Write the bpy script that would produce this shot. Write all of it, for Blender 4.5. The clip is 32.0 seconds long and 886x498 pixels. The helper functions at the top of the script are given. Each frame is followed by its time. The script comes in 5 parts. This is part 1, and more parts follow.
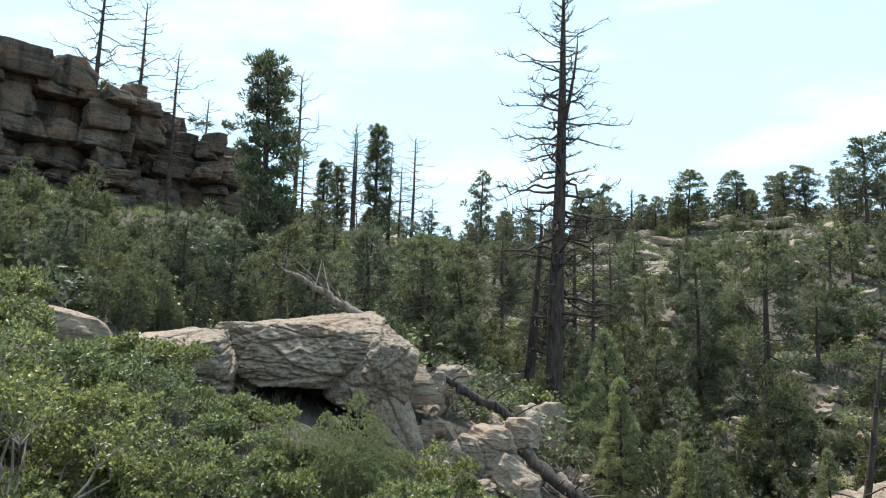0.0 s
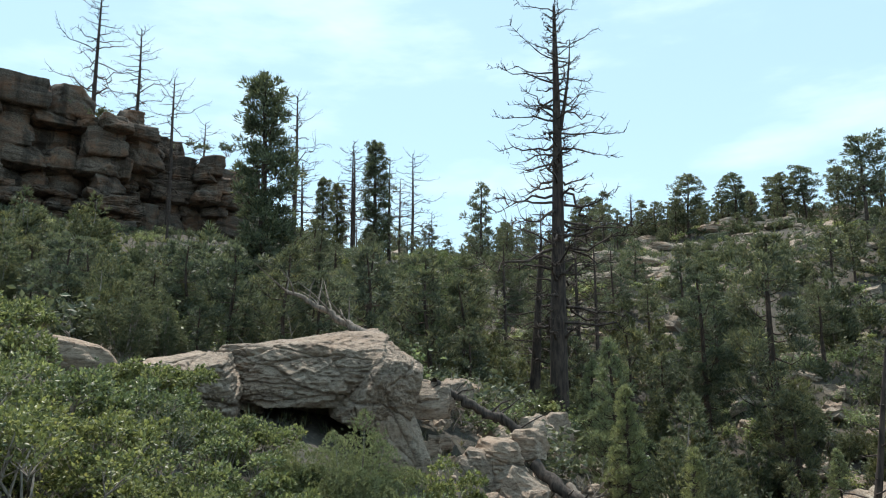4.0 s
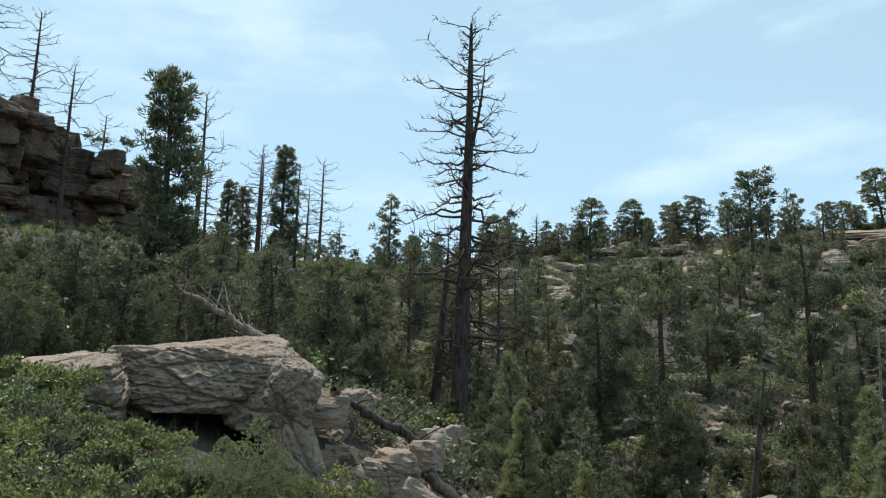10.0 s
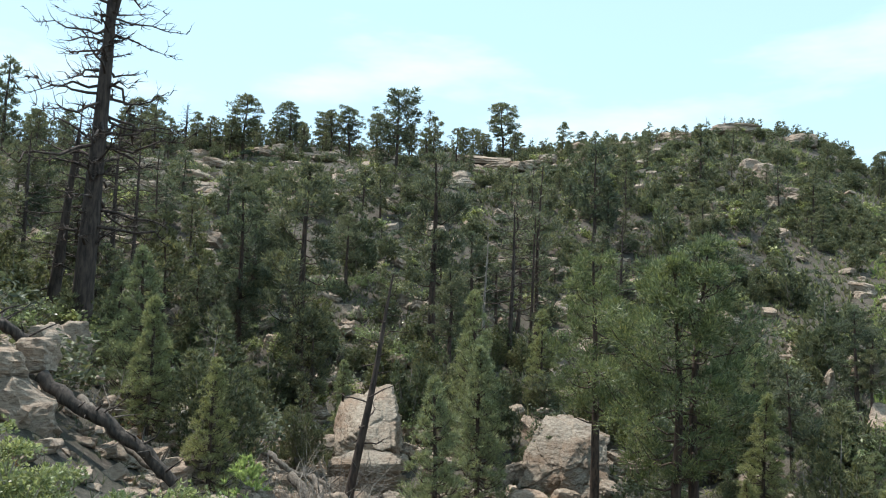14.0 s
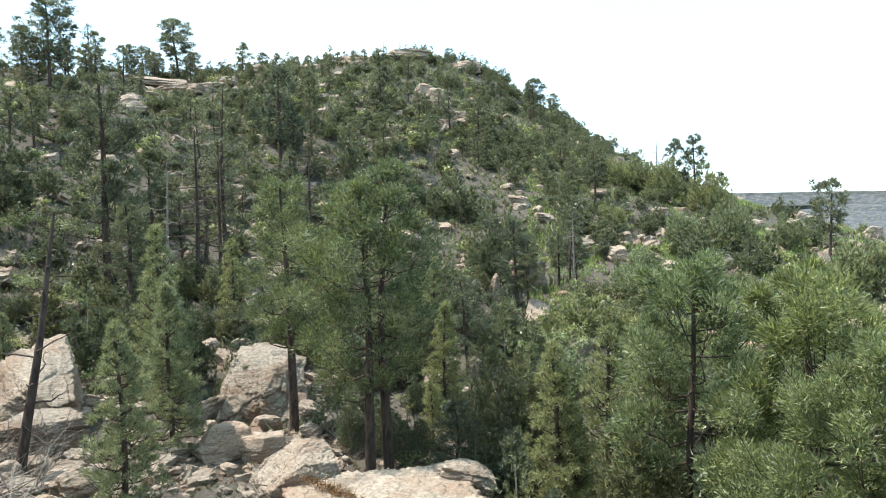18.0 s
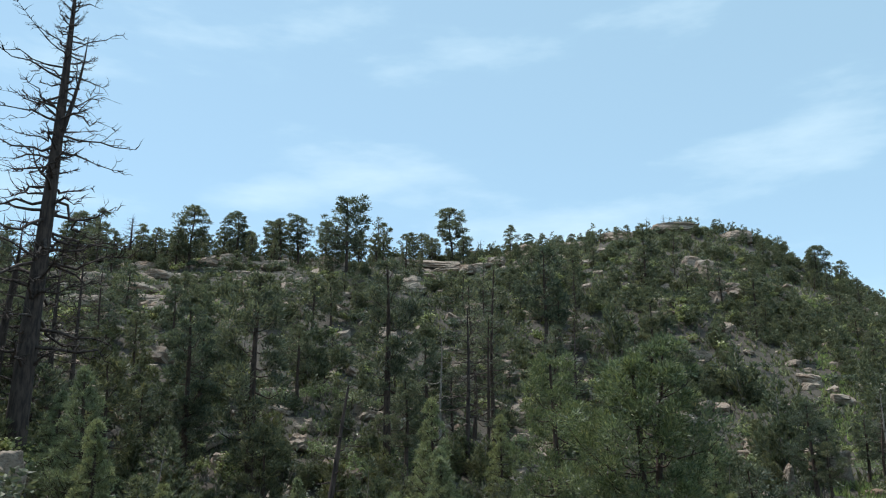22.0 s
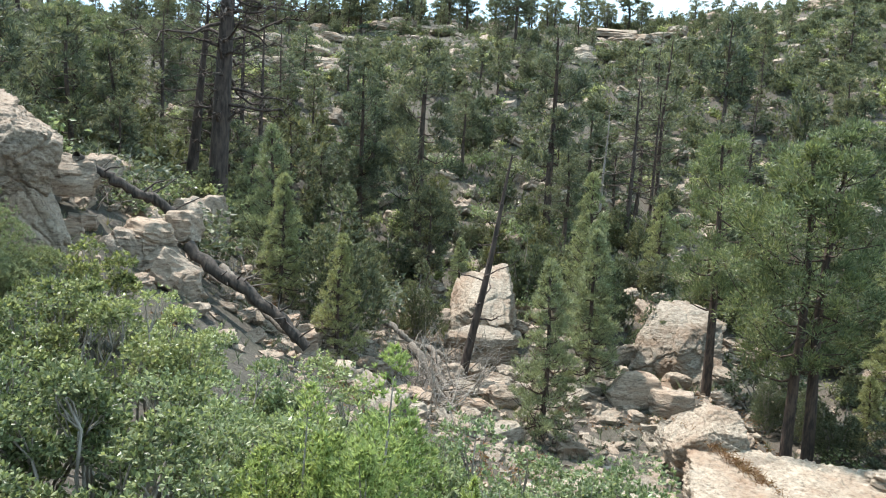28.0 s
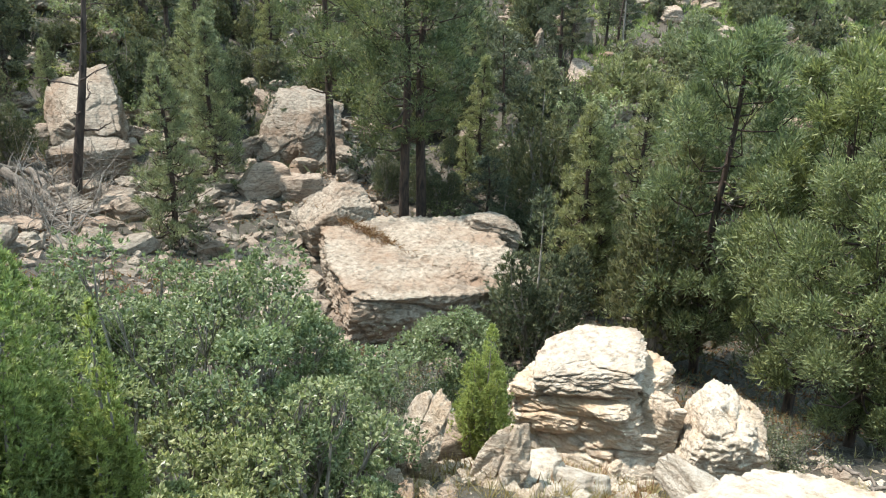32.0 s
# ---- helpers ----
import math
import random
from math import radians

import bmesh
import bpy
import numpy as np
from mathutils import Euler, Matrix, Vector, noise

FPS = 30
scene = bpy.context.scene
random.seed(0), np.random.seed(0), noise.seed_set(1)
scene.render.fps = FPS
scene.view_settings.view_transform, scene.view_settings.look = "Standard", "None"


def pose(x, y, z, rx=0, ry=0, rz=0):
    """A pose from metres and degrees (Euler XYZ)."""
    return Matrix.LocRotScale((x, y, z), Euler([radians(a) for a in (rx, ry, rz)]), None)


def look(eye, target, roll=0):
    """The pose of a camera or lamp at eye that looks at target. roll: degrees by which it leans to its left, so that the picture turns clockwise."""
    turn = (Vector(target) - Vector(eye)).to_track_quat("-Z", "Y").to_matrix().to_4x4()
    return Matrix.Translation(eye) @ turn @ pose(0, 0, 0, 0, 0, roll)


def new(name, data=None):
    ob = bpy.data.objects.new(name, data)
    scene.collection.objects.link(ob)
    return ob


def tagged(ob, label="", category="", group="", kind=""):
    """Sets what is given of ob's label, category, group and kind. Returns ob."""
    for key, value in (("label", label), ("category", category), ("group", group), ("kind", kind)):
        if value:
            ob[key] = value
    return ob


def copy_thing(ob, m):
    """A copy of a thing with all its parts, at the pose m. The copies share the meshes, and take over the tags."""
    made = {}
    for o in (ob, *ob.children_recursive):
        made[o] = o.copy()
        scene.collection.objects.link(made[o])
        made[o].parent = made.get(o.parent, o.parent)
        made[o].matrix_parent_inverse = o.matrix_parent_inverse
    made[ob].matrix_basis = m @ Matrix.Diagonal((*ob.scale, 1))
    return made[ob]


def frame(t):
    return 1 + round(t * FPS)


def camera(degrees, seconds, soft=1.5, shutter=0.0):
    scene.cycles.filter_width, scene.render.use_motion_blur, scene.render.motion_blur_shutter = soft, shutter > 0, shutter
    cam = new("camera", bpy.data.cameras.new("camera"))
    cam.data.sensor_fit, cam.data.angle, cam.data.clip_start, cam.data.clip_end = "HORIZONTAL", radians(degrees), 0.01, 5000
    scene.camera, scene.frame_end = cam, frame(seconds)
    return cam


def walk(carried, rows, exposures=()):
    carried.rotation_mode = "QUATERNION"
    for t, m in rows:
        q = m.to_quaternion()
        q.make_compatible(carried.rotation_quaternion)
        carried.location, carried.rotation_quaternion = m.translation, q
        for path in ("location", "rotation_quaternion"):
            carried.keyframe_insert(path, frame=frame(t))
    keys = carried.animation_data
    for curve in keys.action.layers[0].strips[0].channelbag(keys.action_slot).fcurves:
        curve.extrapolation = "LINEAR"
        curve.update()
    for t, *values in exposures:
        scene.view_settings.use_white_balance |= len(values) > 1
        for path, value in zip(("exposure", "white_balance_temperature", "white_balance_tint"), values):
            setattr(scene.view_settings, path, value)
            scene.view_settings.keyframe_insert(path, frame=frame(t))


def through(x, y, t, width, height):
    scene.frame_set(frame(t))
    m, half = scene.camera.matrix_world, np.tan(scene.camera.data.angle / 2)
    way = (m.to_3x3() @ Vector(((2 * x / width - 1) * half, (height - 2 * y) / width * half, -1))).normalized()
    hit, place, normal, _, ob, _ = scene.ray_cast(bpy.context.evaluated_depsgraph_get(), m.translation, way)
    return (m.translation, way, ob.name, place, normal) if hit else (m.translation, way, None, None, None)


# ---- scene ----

# ---------- camera: a hand-held turn on one standing place ----------
TURNS = [  # seconds, bearing, tilt, lean, and the eye's place as the weight shifts
    (0, -33.86, 8.73, 1.86, -0.14, -0.04, 1.61), (0.5, -35.36, 9.38, 0.98, -0.14, -0.05, 1.62), (1, -36.64, 10.64, 0.13, -0.17, -0.04, 1.63), (1.5, -39.44, 9.09, 0.26, -0.17, -0.05, 1.64),
    (2, -40.76, 8.48, 0.04, -0.17, -0.05, 1.63), (2.5, -41.45, 8.95, -0.88, -0.17, -0.08, 1.64), (3, -41.32, 9.34, -1.01, -0.14, -0.10, 1.64), (3.5, -34.71, 9.33, 0.69, -0.05, -0.09, 1.64),
    (5.5, -34.20, 10.40, -1.70, -0.09, -0.10, 1.58), (6, -34.40, 10.25, -1.08, -0.08, -0.09, 1.55), (6.5, -34.83, 9.40, -1.22, -0.08, -0.11, 1.51), (7, -34.14, 8.57, -0.46, -0.04, -0.10, 1.51),
    (7.5, -33.12, 8.35, 0.19, -0.06, -0.09, 1.52), (8, -31.75, 7.51, 0.57, -0.05, -0.09, 1.53), (8.5, -31.12, 9.26, 0.60, -0.09, -0.08, 1.55), (9, -30.05, 10.13, 1.24, -0.06, -0.09, 1.56),
    (9.5, -27.87, 10.56, 1.13, -0.06, -0.07, 1.57), (10, -26.77, 10.79, 1.23, -0.06, -0.06, 1.56), (10.5, -25.97, 10.58, 0.77, -0.04, -0.06, 1.56), (11, -25.27, 10.36, 0.61, -0.04, -0.05, 1.55),
    (11.5, -24.85, 10.20, 0.70, -0.02, -0.07, 1.55), (12, -21.12, 9.27, 3.57, 0.11, -0.07, 1.55), (12.5, -8.11, 8.22, 4.12, 0.18, -0.03, 1.53), (13, -0.07, 7.33, 3.85, 0.14, 0.04, 1.51),
    (13.5, -0.77, 5.42, 2.54, 0.03, 0.06, 1.50), (15.5, 6.47, 3.05, 1.73, 0.11, 0.02, 1.54), (16, 9.57, 2.36, 1.01, 0.18, 0.01, 1.54), (16.5, 15.84, -0.33, -0.05, 0.18, 0.04, 1.55),
    (17, 19.87, -1.50, -0.93, 0.15, 0.06, 1.56), (17.5, 22.47, -1.52, -1.62, 0.15, 0.08, 1.57), (18, 23.55, -1.50, -1.47, 0.15, 0.08, 1.57), (18.5, 24.63, -0.70, -0.70, 0.19, 0.07, 1.58),
    (19, 29.11, -0.18, 2.03, 0.22, 0.06, 1.58), (19.5, 30.50, -0.53, 2.16, 0.08, 0.11, 1.60), (20, 24.01, 3.45, 0.14, 0.02, 0.17, 1.64), (20.5, 14.98, 6.65, -1.89, -0.08, 0.16, 1.65),
    (21, 11.23, 10.51, 0.33, -0.13, 0.15, 1.66), (21.5, 7.21, 11.57, 1.90, -0.15, 0.15, 1.66), (22, 3.80, 12.12, 0.09, -0.15, 0.15, 1.65), (22.5, 2.42, 11.05, -0.25, -0.15, 0.11, 1.65),
    (23, -0.03, 9.10, -1.89, -0.11, 0.09, 1.65), (23.5, 4.24, 9.09, -1.20, -0.07, 0.08, 1.66), (24, 5.49, 9.56, 0.01, -0.12, 0.09, 1.66), (24.5, 5.93, 7.37, 1.70, -0.09, 0.10, 1.66),
    (26.5, 4.94, 9.62, 1.34, -0.10, -0.00, 1.66), (27, 0.80, 9.53, 1.95, -0.11, -0.03, 1.66), (27.5, -4.36, 0.94, 3.17, -0.11, -0.06, 1.66), (28, -8.14, -5.80, 3.69, -0.12, -0.07, 1.65),
    (28.5, -4.55, -8.46, 2.34, -0.11, -0.06, 1.65), (29, 6.05, -13.60, 1.73, -0.14, -0.03, 1.65), (29.5, 9.68, -17.55, 1.72, -0.11, -0.01, 1.63), (30, 12.80, -23.07, 3.19, -0.07, -0.00, 1.61),
    (30.5, 15.33, -24.81, 1.99, -0.03, -0.00, 1.59), (31, 17.14, -22.42, 0.67, 0.00, 0.00, 1.60), (31.5, 19.41, -21.58, 1.66, 0.01, 0.01, 1.60), (32, 21.03, -20.27, 1.96, 0.02, 0.01, 1.61),
]


def bearing(a, d, z=0.0):
    """A place at bearing a (degrees clockwise from +y) and d metres from the standing place."""
    return Vector((d * math.sin(radians(a)), d * math.cos(radians(a)), z))


def aim(a, e, lean, *eye):
    way = Vector((math.sin(radians(a)) * math.cos(radians(e)), math.cos(radians(a)) * math.cos(radians(e)), math.sin(radians(e))))
    return look(eye, Vector(eye) + way, lean)


cam = camera(61.53, 32.0, soft=1.1)
walk(cam, [(t, aim(*row)) for t, *row in TURNS], exposures=[(t, stops, kelvin, 10) for t, stops, kelvin in (
    (0.0, 0.85, 6500), (1.0, 0.58, 6500), (3.0, 0.56, 6500), (6.0, 0.26, 6500), (8.0, 0.52, 6500), (10.0, 0.2, 6500), (11.0, 0.2, 6500), (13.4, 0.37, 6450), (15.3, 1.28, 6400), (17.0, 1.22, 6450), (18.0, 1.2, 6450),
    (19.0, 1.02, 6400), (20.0, 0.76, 6400), (21.2, 0.3, 6400), (22.0, 0.08, 6050), (22.5, 0.04, 6050), (23.0, 0.06, 6150), (24.0, 0.33, 6250), (27.2, 0.3, 6350), (28.0, 1.3, 6400), (29.0, 1.72, 6500), (30.0, 1.45, 6600), (31.0, 1.05, 6600), (32.0, 1.12, 6500))])

# ---------- light ----------
SUN_BEARING, SUN_HEIGHT = -58.0, 66.0
world = bpy.data.worlds.new("sky")
scene.world = world
world.use_nodes = True
wn, wl = world.node_tree.nodes, world.node_tree.links
sky = wn.new("ShaderNodeTexSky")
sky.sky_type, sky.sun_disc = "NISHITA", False
sky.sun_elevation, sky.sun_rotation = radians(SUN_HEIGHT), radians(SUN_BEARING)
sky.altitude, sky.air_density, sky.dust_density, sky.ozone_density = 1900, 1.0, 1.2, 1.0
wtc = wn.new("ShaderNodeTexCoord")
wmap = wn.new("ShaderNodeMapping")
wmap.inputs["Scale"].default_value = (1.2, 1.2, 4.2)
wmap.inputs["Location"].default_value = (3.1, 7.4, 1.7)
cloud = wn.new("ShaderNodeTexNoise")
cloud.inputs["Scale"].default_value, cloud.inputs["Detail"].default_value, cloud.inputs["Roughness"].default_value = 2.3, 6.0, 0.55
cramp = wn.new("ShaderNodeMapRange")
cramp.inputs["From Min"].default_value, cramp.inputs["From Max"].default_value, cramp.inputs["To Max"].default_value = 0.5, 0.8, 0.75
cramp.inputs["To Min"].default_value = 0.55
puff = wn.new("ShaderNodeMapRange")
puff.inputs["From Min"].default_value, puff.inputs["From Max"].default_value, puff.inputs["To Max"].default_value = 0.53, 0.78, 0.4
wwhite = wn.new("ShaderNodeMixRGB")
wwhite.inputs["Color2"].default_value = (6.6, 7.2, 7.4, 1)
wmix = wn.new("ShaderNodeMixRGB")
wmix.inputs["Color2"].default_value = (3.9, 5.7, 6.2, 1)
wl.new(wtc.outputs["Generated"], wmap.inputs["Vector"])
wl.new(wmap.outputs["Vector"], cloud.inputs["Vector"])
wl.new(cloud.outputs["Fac"], cramp.inputs["Value"])
wl.new(cramp.outputs["Result"], wmix.inputs["Fac"])
wl.new(sky.outputs["Color"], wmix.inputs["Color1"])
wbg = wn["Background"]
wbg.inputs["Strength"].default_value = 0.15
wl.new(cloud.outputs["Fac"], puff.inputs["Value"])
wl.new(puff.outputs["Result"], wwhite.inputs["Fac"])
wl.new(wmix.outputs["Color"], wwhite.inputs["Color1"])
wl.new(wwhite.outputs["Color"], wbg.inputs["Color"])
sun = new("sun", bpy.data.lights.new("sun", "SUN"))
sun.data.energy, sun.data.angle, sun.data.color = 4.0, radians(0.53), (1.0, 0.95, 0.87)
sun.matrix_world = look(bearing(SUN_BEARING, 300, 300 * math.tan(radians(SUN_HEIGHT))), (0, 0, 0))

# ---------- materials ----------
def material(name, build, rough=0.85, metal=0.0):
    m = bpy.data.materials.new(name)
    m.use_nodes = True
    nt = m.node_tree
    b = nt.nodes["Principled BSDF"]
    b.inputs["Roughness"].default_value, b.inputs["Metallic"].default_value = rough, metal
    b.inputs["Specular IOR Level"].default_value = 0.35
    build(nt, b)
    return m


def node(nt, kind, **values):
    n = nt.nodes.new("ShaderNode" + kind)
    for k, v in values.items():
        n.inputs[k.replace("_", " ")].default_value = v
    return n


def ramp(nt, fac, stops):
    r = nt.nodes.new("ShaderNodeValToRGB")
    e = r.color_ramp.elements
    while len(e) < len(stops):
        e.new(0.5)
    for el, (p, c) in zip(e, stops):
        el.position, el.color = p, (*c, 1)
    nt.links.new(fac, r.inputs["Fac"])
    return r.outputs["Color"]


def mix(nt, fac, a, b, how="MIX"):
    m = nt.nodes.new("ShaderNodeMixRGB")
    m.blend_type = how
    for key, v in (("Fac", fac), ("Color1", a), ("Color2", b)):
        if isinstance(v, (int, float)):
            m.inputs[key].default_value = v
        elif isinstance(v, tuple):
            m.inputs[key].default_value = (*v, 1)
        else:
            nt.links.new(v, m.inputs[key])
    return m.outputs["Color"]


def spots(nt, scale, detail=4.0, stretch=(1, 1, 1), space="Object", rough=0.6):
    tc, mp = nt.nodes.new("ShaderNodeTexCoord"), nt.nodes.new("ShaderNodeMapping")
    mp.inputs["Scale"].default_value = stretch
    n = node(nt, "TexNoise", Scale=scale, Detail=detail, Roughness=rough)
    if space == "World":
        nt.links.new(nt.nodes.new("ShaderNodeNewGeometry").outputs["Position"], mp.inputs["Vector"])
    else:
        nt.links.new(tc.outputs["Object"], mp.inputs["Vector"])
    nt.links.new(mp.outputs["Vector"], n.inputs["Vector"])
    return n.outputs["Fac"]


def bump(nt, b, height, strength, distance):
    n = node(nt, "Bump", Strength=strength, Distance=distance)
    nt.links.new(height, n.inputs["Height"])
    nt.links.new(n.outputs["Normal"], b.inputs["Normal"])


def rock_mat(name, pale, mid, dark, rust, stain=0.5, lichen=0.3, bed=2.2, streak=0.0, joint=0.55):
    def build(nt, b):
        big = spots(nt, 0.55, 5, (1, 1, 1.6), "World")
        fine = spots(nt, 7.0, 7, (1, 1, 2.4), "World", 0.7)
        grit = spots(nt, 38.0, 4, (1, 1, 1), "World", 0.7)
        beds = spots(nt, bed, 6, (0.3, 0.3, 3.0), "World", 0.65)
        c = ramp(nt, fine, [(0.3, dark), (0.47, mid), (0.66, pale)])
        c = mix(nt, ramp(nt, big, [(0.45, (0, 0, 0)), (0.66, (stain,) * 3)]), c, rust)
        c = mix(nt, ramp(nt, beds, [(0.36, (0.45,) * 3), (0.44, (0, 0, 0))]), c, tuple(v * 0.6 for v in dark))
        warp = node(nt, "TexNoise", Scale=1.7, Detail=5.0)
        geo = nt.nodes.new("ShaderNodeNewGeometry")
        nt.links.new(geo.outputs["Position"], warp.inputs["Vector"])
        bent = nt.nodes.new("ShaderNodeVectorMath")
        bent.operation = "MULTIPLY_ADD"
        nt.links.new(warp.outputs["Color"], bent.inputs[0])
        bent.inputs[1].default_value = (1.6, 1.6, 0.9)
        nt.links.new(geo.outputs["Position"], bent.inputs[2])
        flatter = nt.nodes.new("ShaderNodeMapping")
        flatter.inputs["Scale"].default_value, flatter.inputs["Rotation"].default_value = (0.8, 0.8, 2.0), (0.1, 0.14, 0.0)
        nt.links.new(bent.outputs[0], flatter.inputs["Vector"])
        joints = node(nt, "TexVoronoi", Scale=joint)
        joints.feature = "DISTANCE_TO_EDGE"
        nt.links.new(flatter.outputs["Vector"], joints.inputs["Vector"])
        open_joint = ramp(nt, joints.outputs["Distance"], [(0.0, (0, 0, 0)), (0.025, (1, 1, 1))])
        c = mix(nt, mix(nt, 1.0, ramp(nt, joints.outputs["Distance"], [(0.0, (0.6,) * 3), (0.014, (0, 0, 0))]), ramp(nt, big, [(0.45, (0,) * 3), (0.6, (1, 1, 1))]), "MULTIPLY"), c, tuple(v * 0.45 for v in dark))
        c = mix(nt, ramp(nt, spots(nt, 2.1, 6, (1, 1, 1), "World", 0.75), [(0.56, (0, 0, 0)), (0.64, (lichen,) * 3)]), c, (0.13, 0.135, 0.115))
        c = mix(nt, ramp(nt, grit, [(0.3, (0.25,) * 3), (0.46, (0, 0, 0))]), c, tuple(v * 0.5 for v in dark))
        if streak:
            c = mix(nt, ramp(nt, spots(nt, 1.1, 5, (1, 1, 0.12), "World", 0.6), [(0.48, (0, 0, 0)), (0.62, (streak,) * 3)]), c, tuple(v * 0.7 for v in dark))
        oi = nt.nodes.new("ShaderNodeObjectInfo")
        c = mix(nt, 1.0, c, ramp(nt, oi.outputs["Random"], [(0, (0.78, 0.77, 0.76)), (1, (1.06, 1.02, 0.98))]), "MULTIPLY")
        nt.links.new(c, b.inputs["Base Color"])
        h = mix(nt, 0.14, mix(nt, 0.28, mix(nt, 0.4, fine, beds), grit), open_joint)
        bump(nt, b, h, 1.0, 0.15)
    return material(name, build, 0.9)


def bark_mat(name, light, dark, scale=14.0):
    def build(nt, b):
        plates = spots(nt, scale, 5, (1, 1, 0.22))
        c = ramp(nt, plates, [(0.36, dark), (0.6, light)])
        c = mix(nt, ramp(nt, spots(nt, 1.3, 3, (1, 1, 0.6)), [(0.45, (0, 0, 0)), (0.7, (0.5,) * 3)]), c, tuple(v * 0.55 for v in light))
        nt.links.new(c, b.inputs["Base Color"])
        bump(nt, b, plates, 0.8, 0.03)
    return material(name, build, 0.9)


def leaf_mat(name, deep, mid, fresh, rough=0.55, through=0.3, dead=0.0):
    """Foliage: colour varies from leaf to leaf, tree to tree; part of the light passes through the blade."""
    def build(nt, b):
        g = nt.nodes.new("ShaderNodeNewGeometry")
        c = ramp(nt, g.outputs["Random Per Island"], [(0.0, deep), (0.55, mid), (0.93, fresh), (1.0, tuple(0.6 * f + 0.4 * d for f, d in zip(fresh, (0.32, 0.24, 0.1))))])
        c = mix(nt, ramp(nt, spots(nt, 0.9, 3, (1, 1, 1), "World"), [(0.35, (0, 0, 0)), (0.7, (0.45,) * 3)]), c, tuple(v * 0.62 for v in mid))
        oi = nt.nodes.new("ShaderNodeObjectInfo")
        c = mix(nt, 1.0, c, ramp(nt, oi.outputs["Random"], [(0, (0.76, 0.82, 0.82)), (0.5, (1, 1, 1)), (1, (1.14, 1.06, 0.88))]), "MULTIPLY")
        nt.links.new(c, b.inputs["Base Color"])
        tr = nt.nodes.new("ShaderNodeBsdfTranslucent")
        nt.links.new(mix(nt, 1.0, c, (1.2, 1.26, 0.86), "MULTIPLY"), tr.inputs["Color"])
        ms = nt.nodes.new("ShaderNodeMixShader")
        ms.inputs["Fac"].default_value = through
        nt.links.new(b.outputs[0], ms.inputs[1])
        nt.links.new(tr.outputs[0], ms.inputs[2])
        nt.links.new(ms.outputs[0], nt.nodes["Material Output"].inputs["Surface"])
    return material(name, build, rough)


def ground_build(nt, b):
    wide = spots(nt, 0.12, 5, (1, 1, 1), "World")
    mid = spots(nt, 0.9, 6, (1, 1, 1), "World", 0.7)
    fine = spots(nt, 9.0, 6, (1, 1, 1), "World", 0.75)
    c = ramp(nt, fine, [(0.36, (0.036, 0.031, 0.027)), (0.52, (0.08, 0.068, 0.057)), (0.7, (0.21, 0.183, 0.157))])
    c = mix(nt, ramp(nt, mid, [(0.42, (0, 0, 0)), (0.56, (0.65,) * 3)]), c, (0.062, 0.06, 0.044))
    c = mix(nt, ramp(nt, wide, [(0.42, (0, 0, 0)), (0.62, (0.55,) * 3)]), c, (0.09, 0.07, 0.055))
    nt.links.new(c, b.inputs["Base Color"])
    bump(nt, b, mix(nt, 0.5, mid, fine), 0.8, 0.15)


GROUND = material("stony_soil", ground_build, 0.95)
SANDSTONE = rock_mat("grey_sandstone", (0.504, 0.423, 0.347), (0.351, 0.285, 0.229), (0.113, 0.0873, 0.072), (0.324, 0.216, 0.149), 0.5, 0.22)
PALE_STONE = rock_mat("pale_sandstone", (0.487, 0.43, 0.361), (0.339, 0.288, 0.232), (0.148, 0.112, 0.086), (0.261, 0.172, 0.116), 0.85, 0.5)
WHITE_STONE = rock_mat("bleached_sandstone", (0.74, 0.675, 0.585), (0.58, 0.505, 0.415), (0.27, 0.2, 0.145), (0.5, 0.345, 0.215), 0.75, 0.25)
# Much darker than SANDSTONE: the cliff's shade is put into its colour.
CLIFF_STONE = rock_mat("banded_shaded_cliff_stone", (0.25, 0.205, 0.165), (0.13, 0.1, 0.08), (0.04, 0.033, 0.028), (0.23, 0.12, 0.07), 0.85, 0.5, 0.7, 0.75)
PINE_BARK = bark_mat("pine_bark", (0.1, 0.068, 0.052), (0.03, 0.023, 0.02))
DEAD_BARK = bark_mat("charred_dead_bark", (0.088, 0.064, 0.053), (0.025, 0.019, 0.017), 9.0)
CHAR = bark_mat("charred_log_bark", (0.085, 0.068, 0.058), (0.018, 0.015, 0.013), 11.0)
GREY_WOOD = bark_mat("weathered_grey_wood", (0.36, 0.32, 0.28), (0.15, 0.125, 0.105), 18.0)
LOG_WOOD = bark_mat("weathered_log_wood", (0.24, 0.2, 0.165), (0.085, 0.068, 0.057), 16.0)
NEEDLES = leaf_mat("pine_needles", (0.063, 0.0733, 0.0586), (0.128, 0.141, 0.104), (0.237, 0.244, 0.165), 0.5, 0.4)
JUNIPER = leaf_mat("juniper_scale_leaves", (0.0729, 0.0833, 0.0579), (0.143, 0.156, 0.0992), (0.259, 0.264, 0.16), 0.6, 0.34)
SPUR_GREEN = leaf_mat("spur_juniper_leaves", (0.131, 0.149, 0.0928), (0.239, 0.262, 0.156), (0.383, 0.396, 0.234), 0.6, 0.36)
BRIGHT_NEEDLES = leaf_mat("bright_pine_needles", (0.0597, 0.0777, 0.0479), (0.127, 0.157, 0.092), (0.238, 0.28, 0.162), 0.45, 0.42)
# Lighter copy of BRIGHT_NEEDLES: sunlight on the full pines goes into the colour.
SUNLIT_NEEDLES = leaf_mat("sunlit_pine_needles", (0.0824, 0.104, 0.0599), (0.175, 0.21, 0.115), (0.328, 0.375, 0.203), 0.45, 0.42)
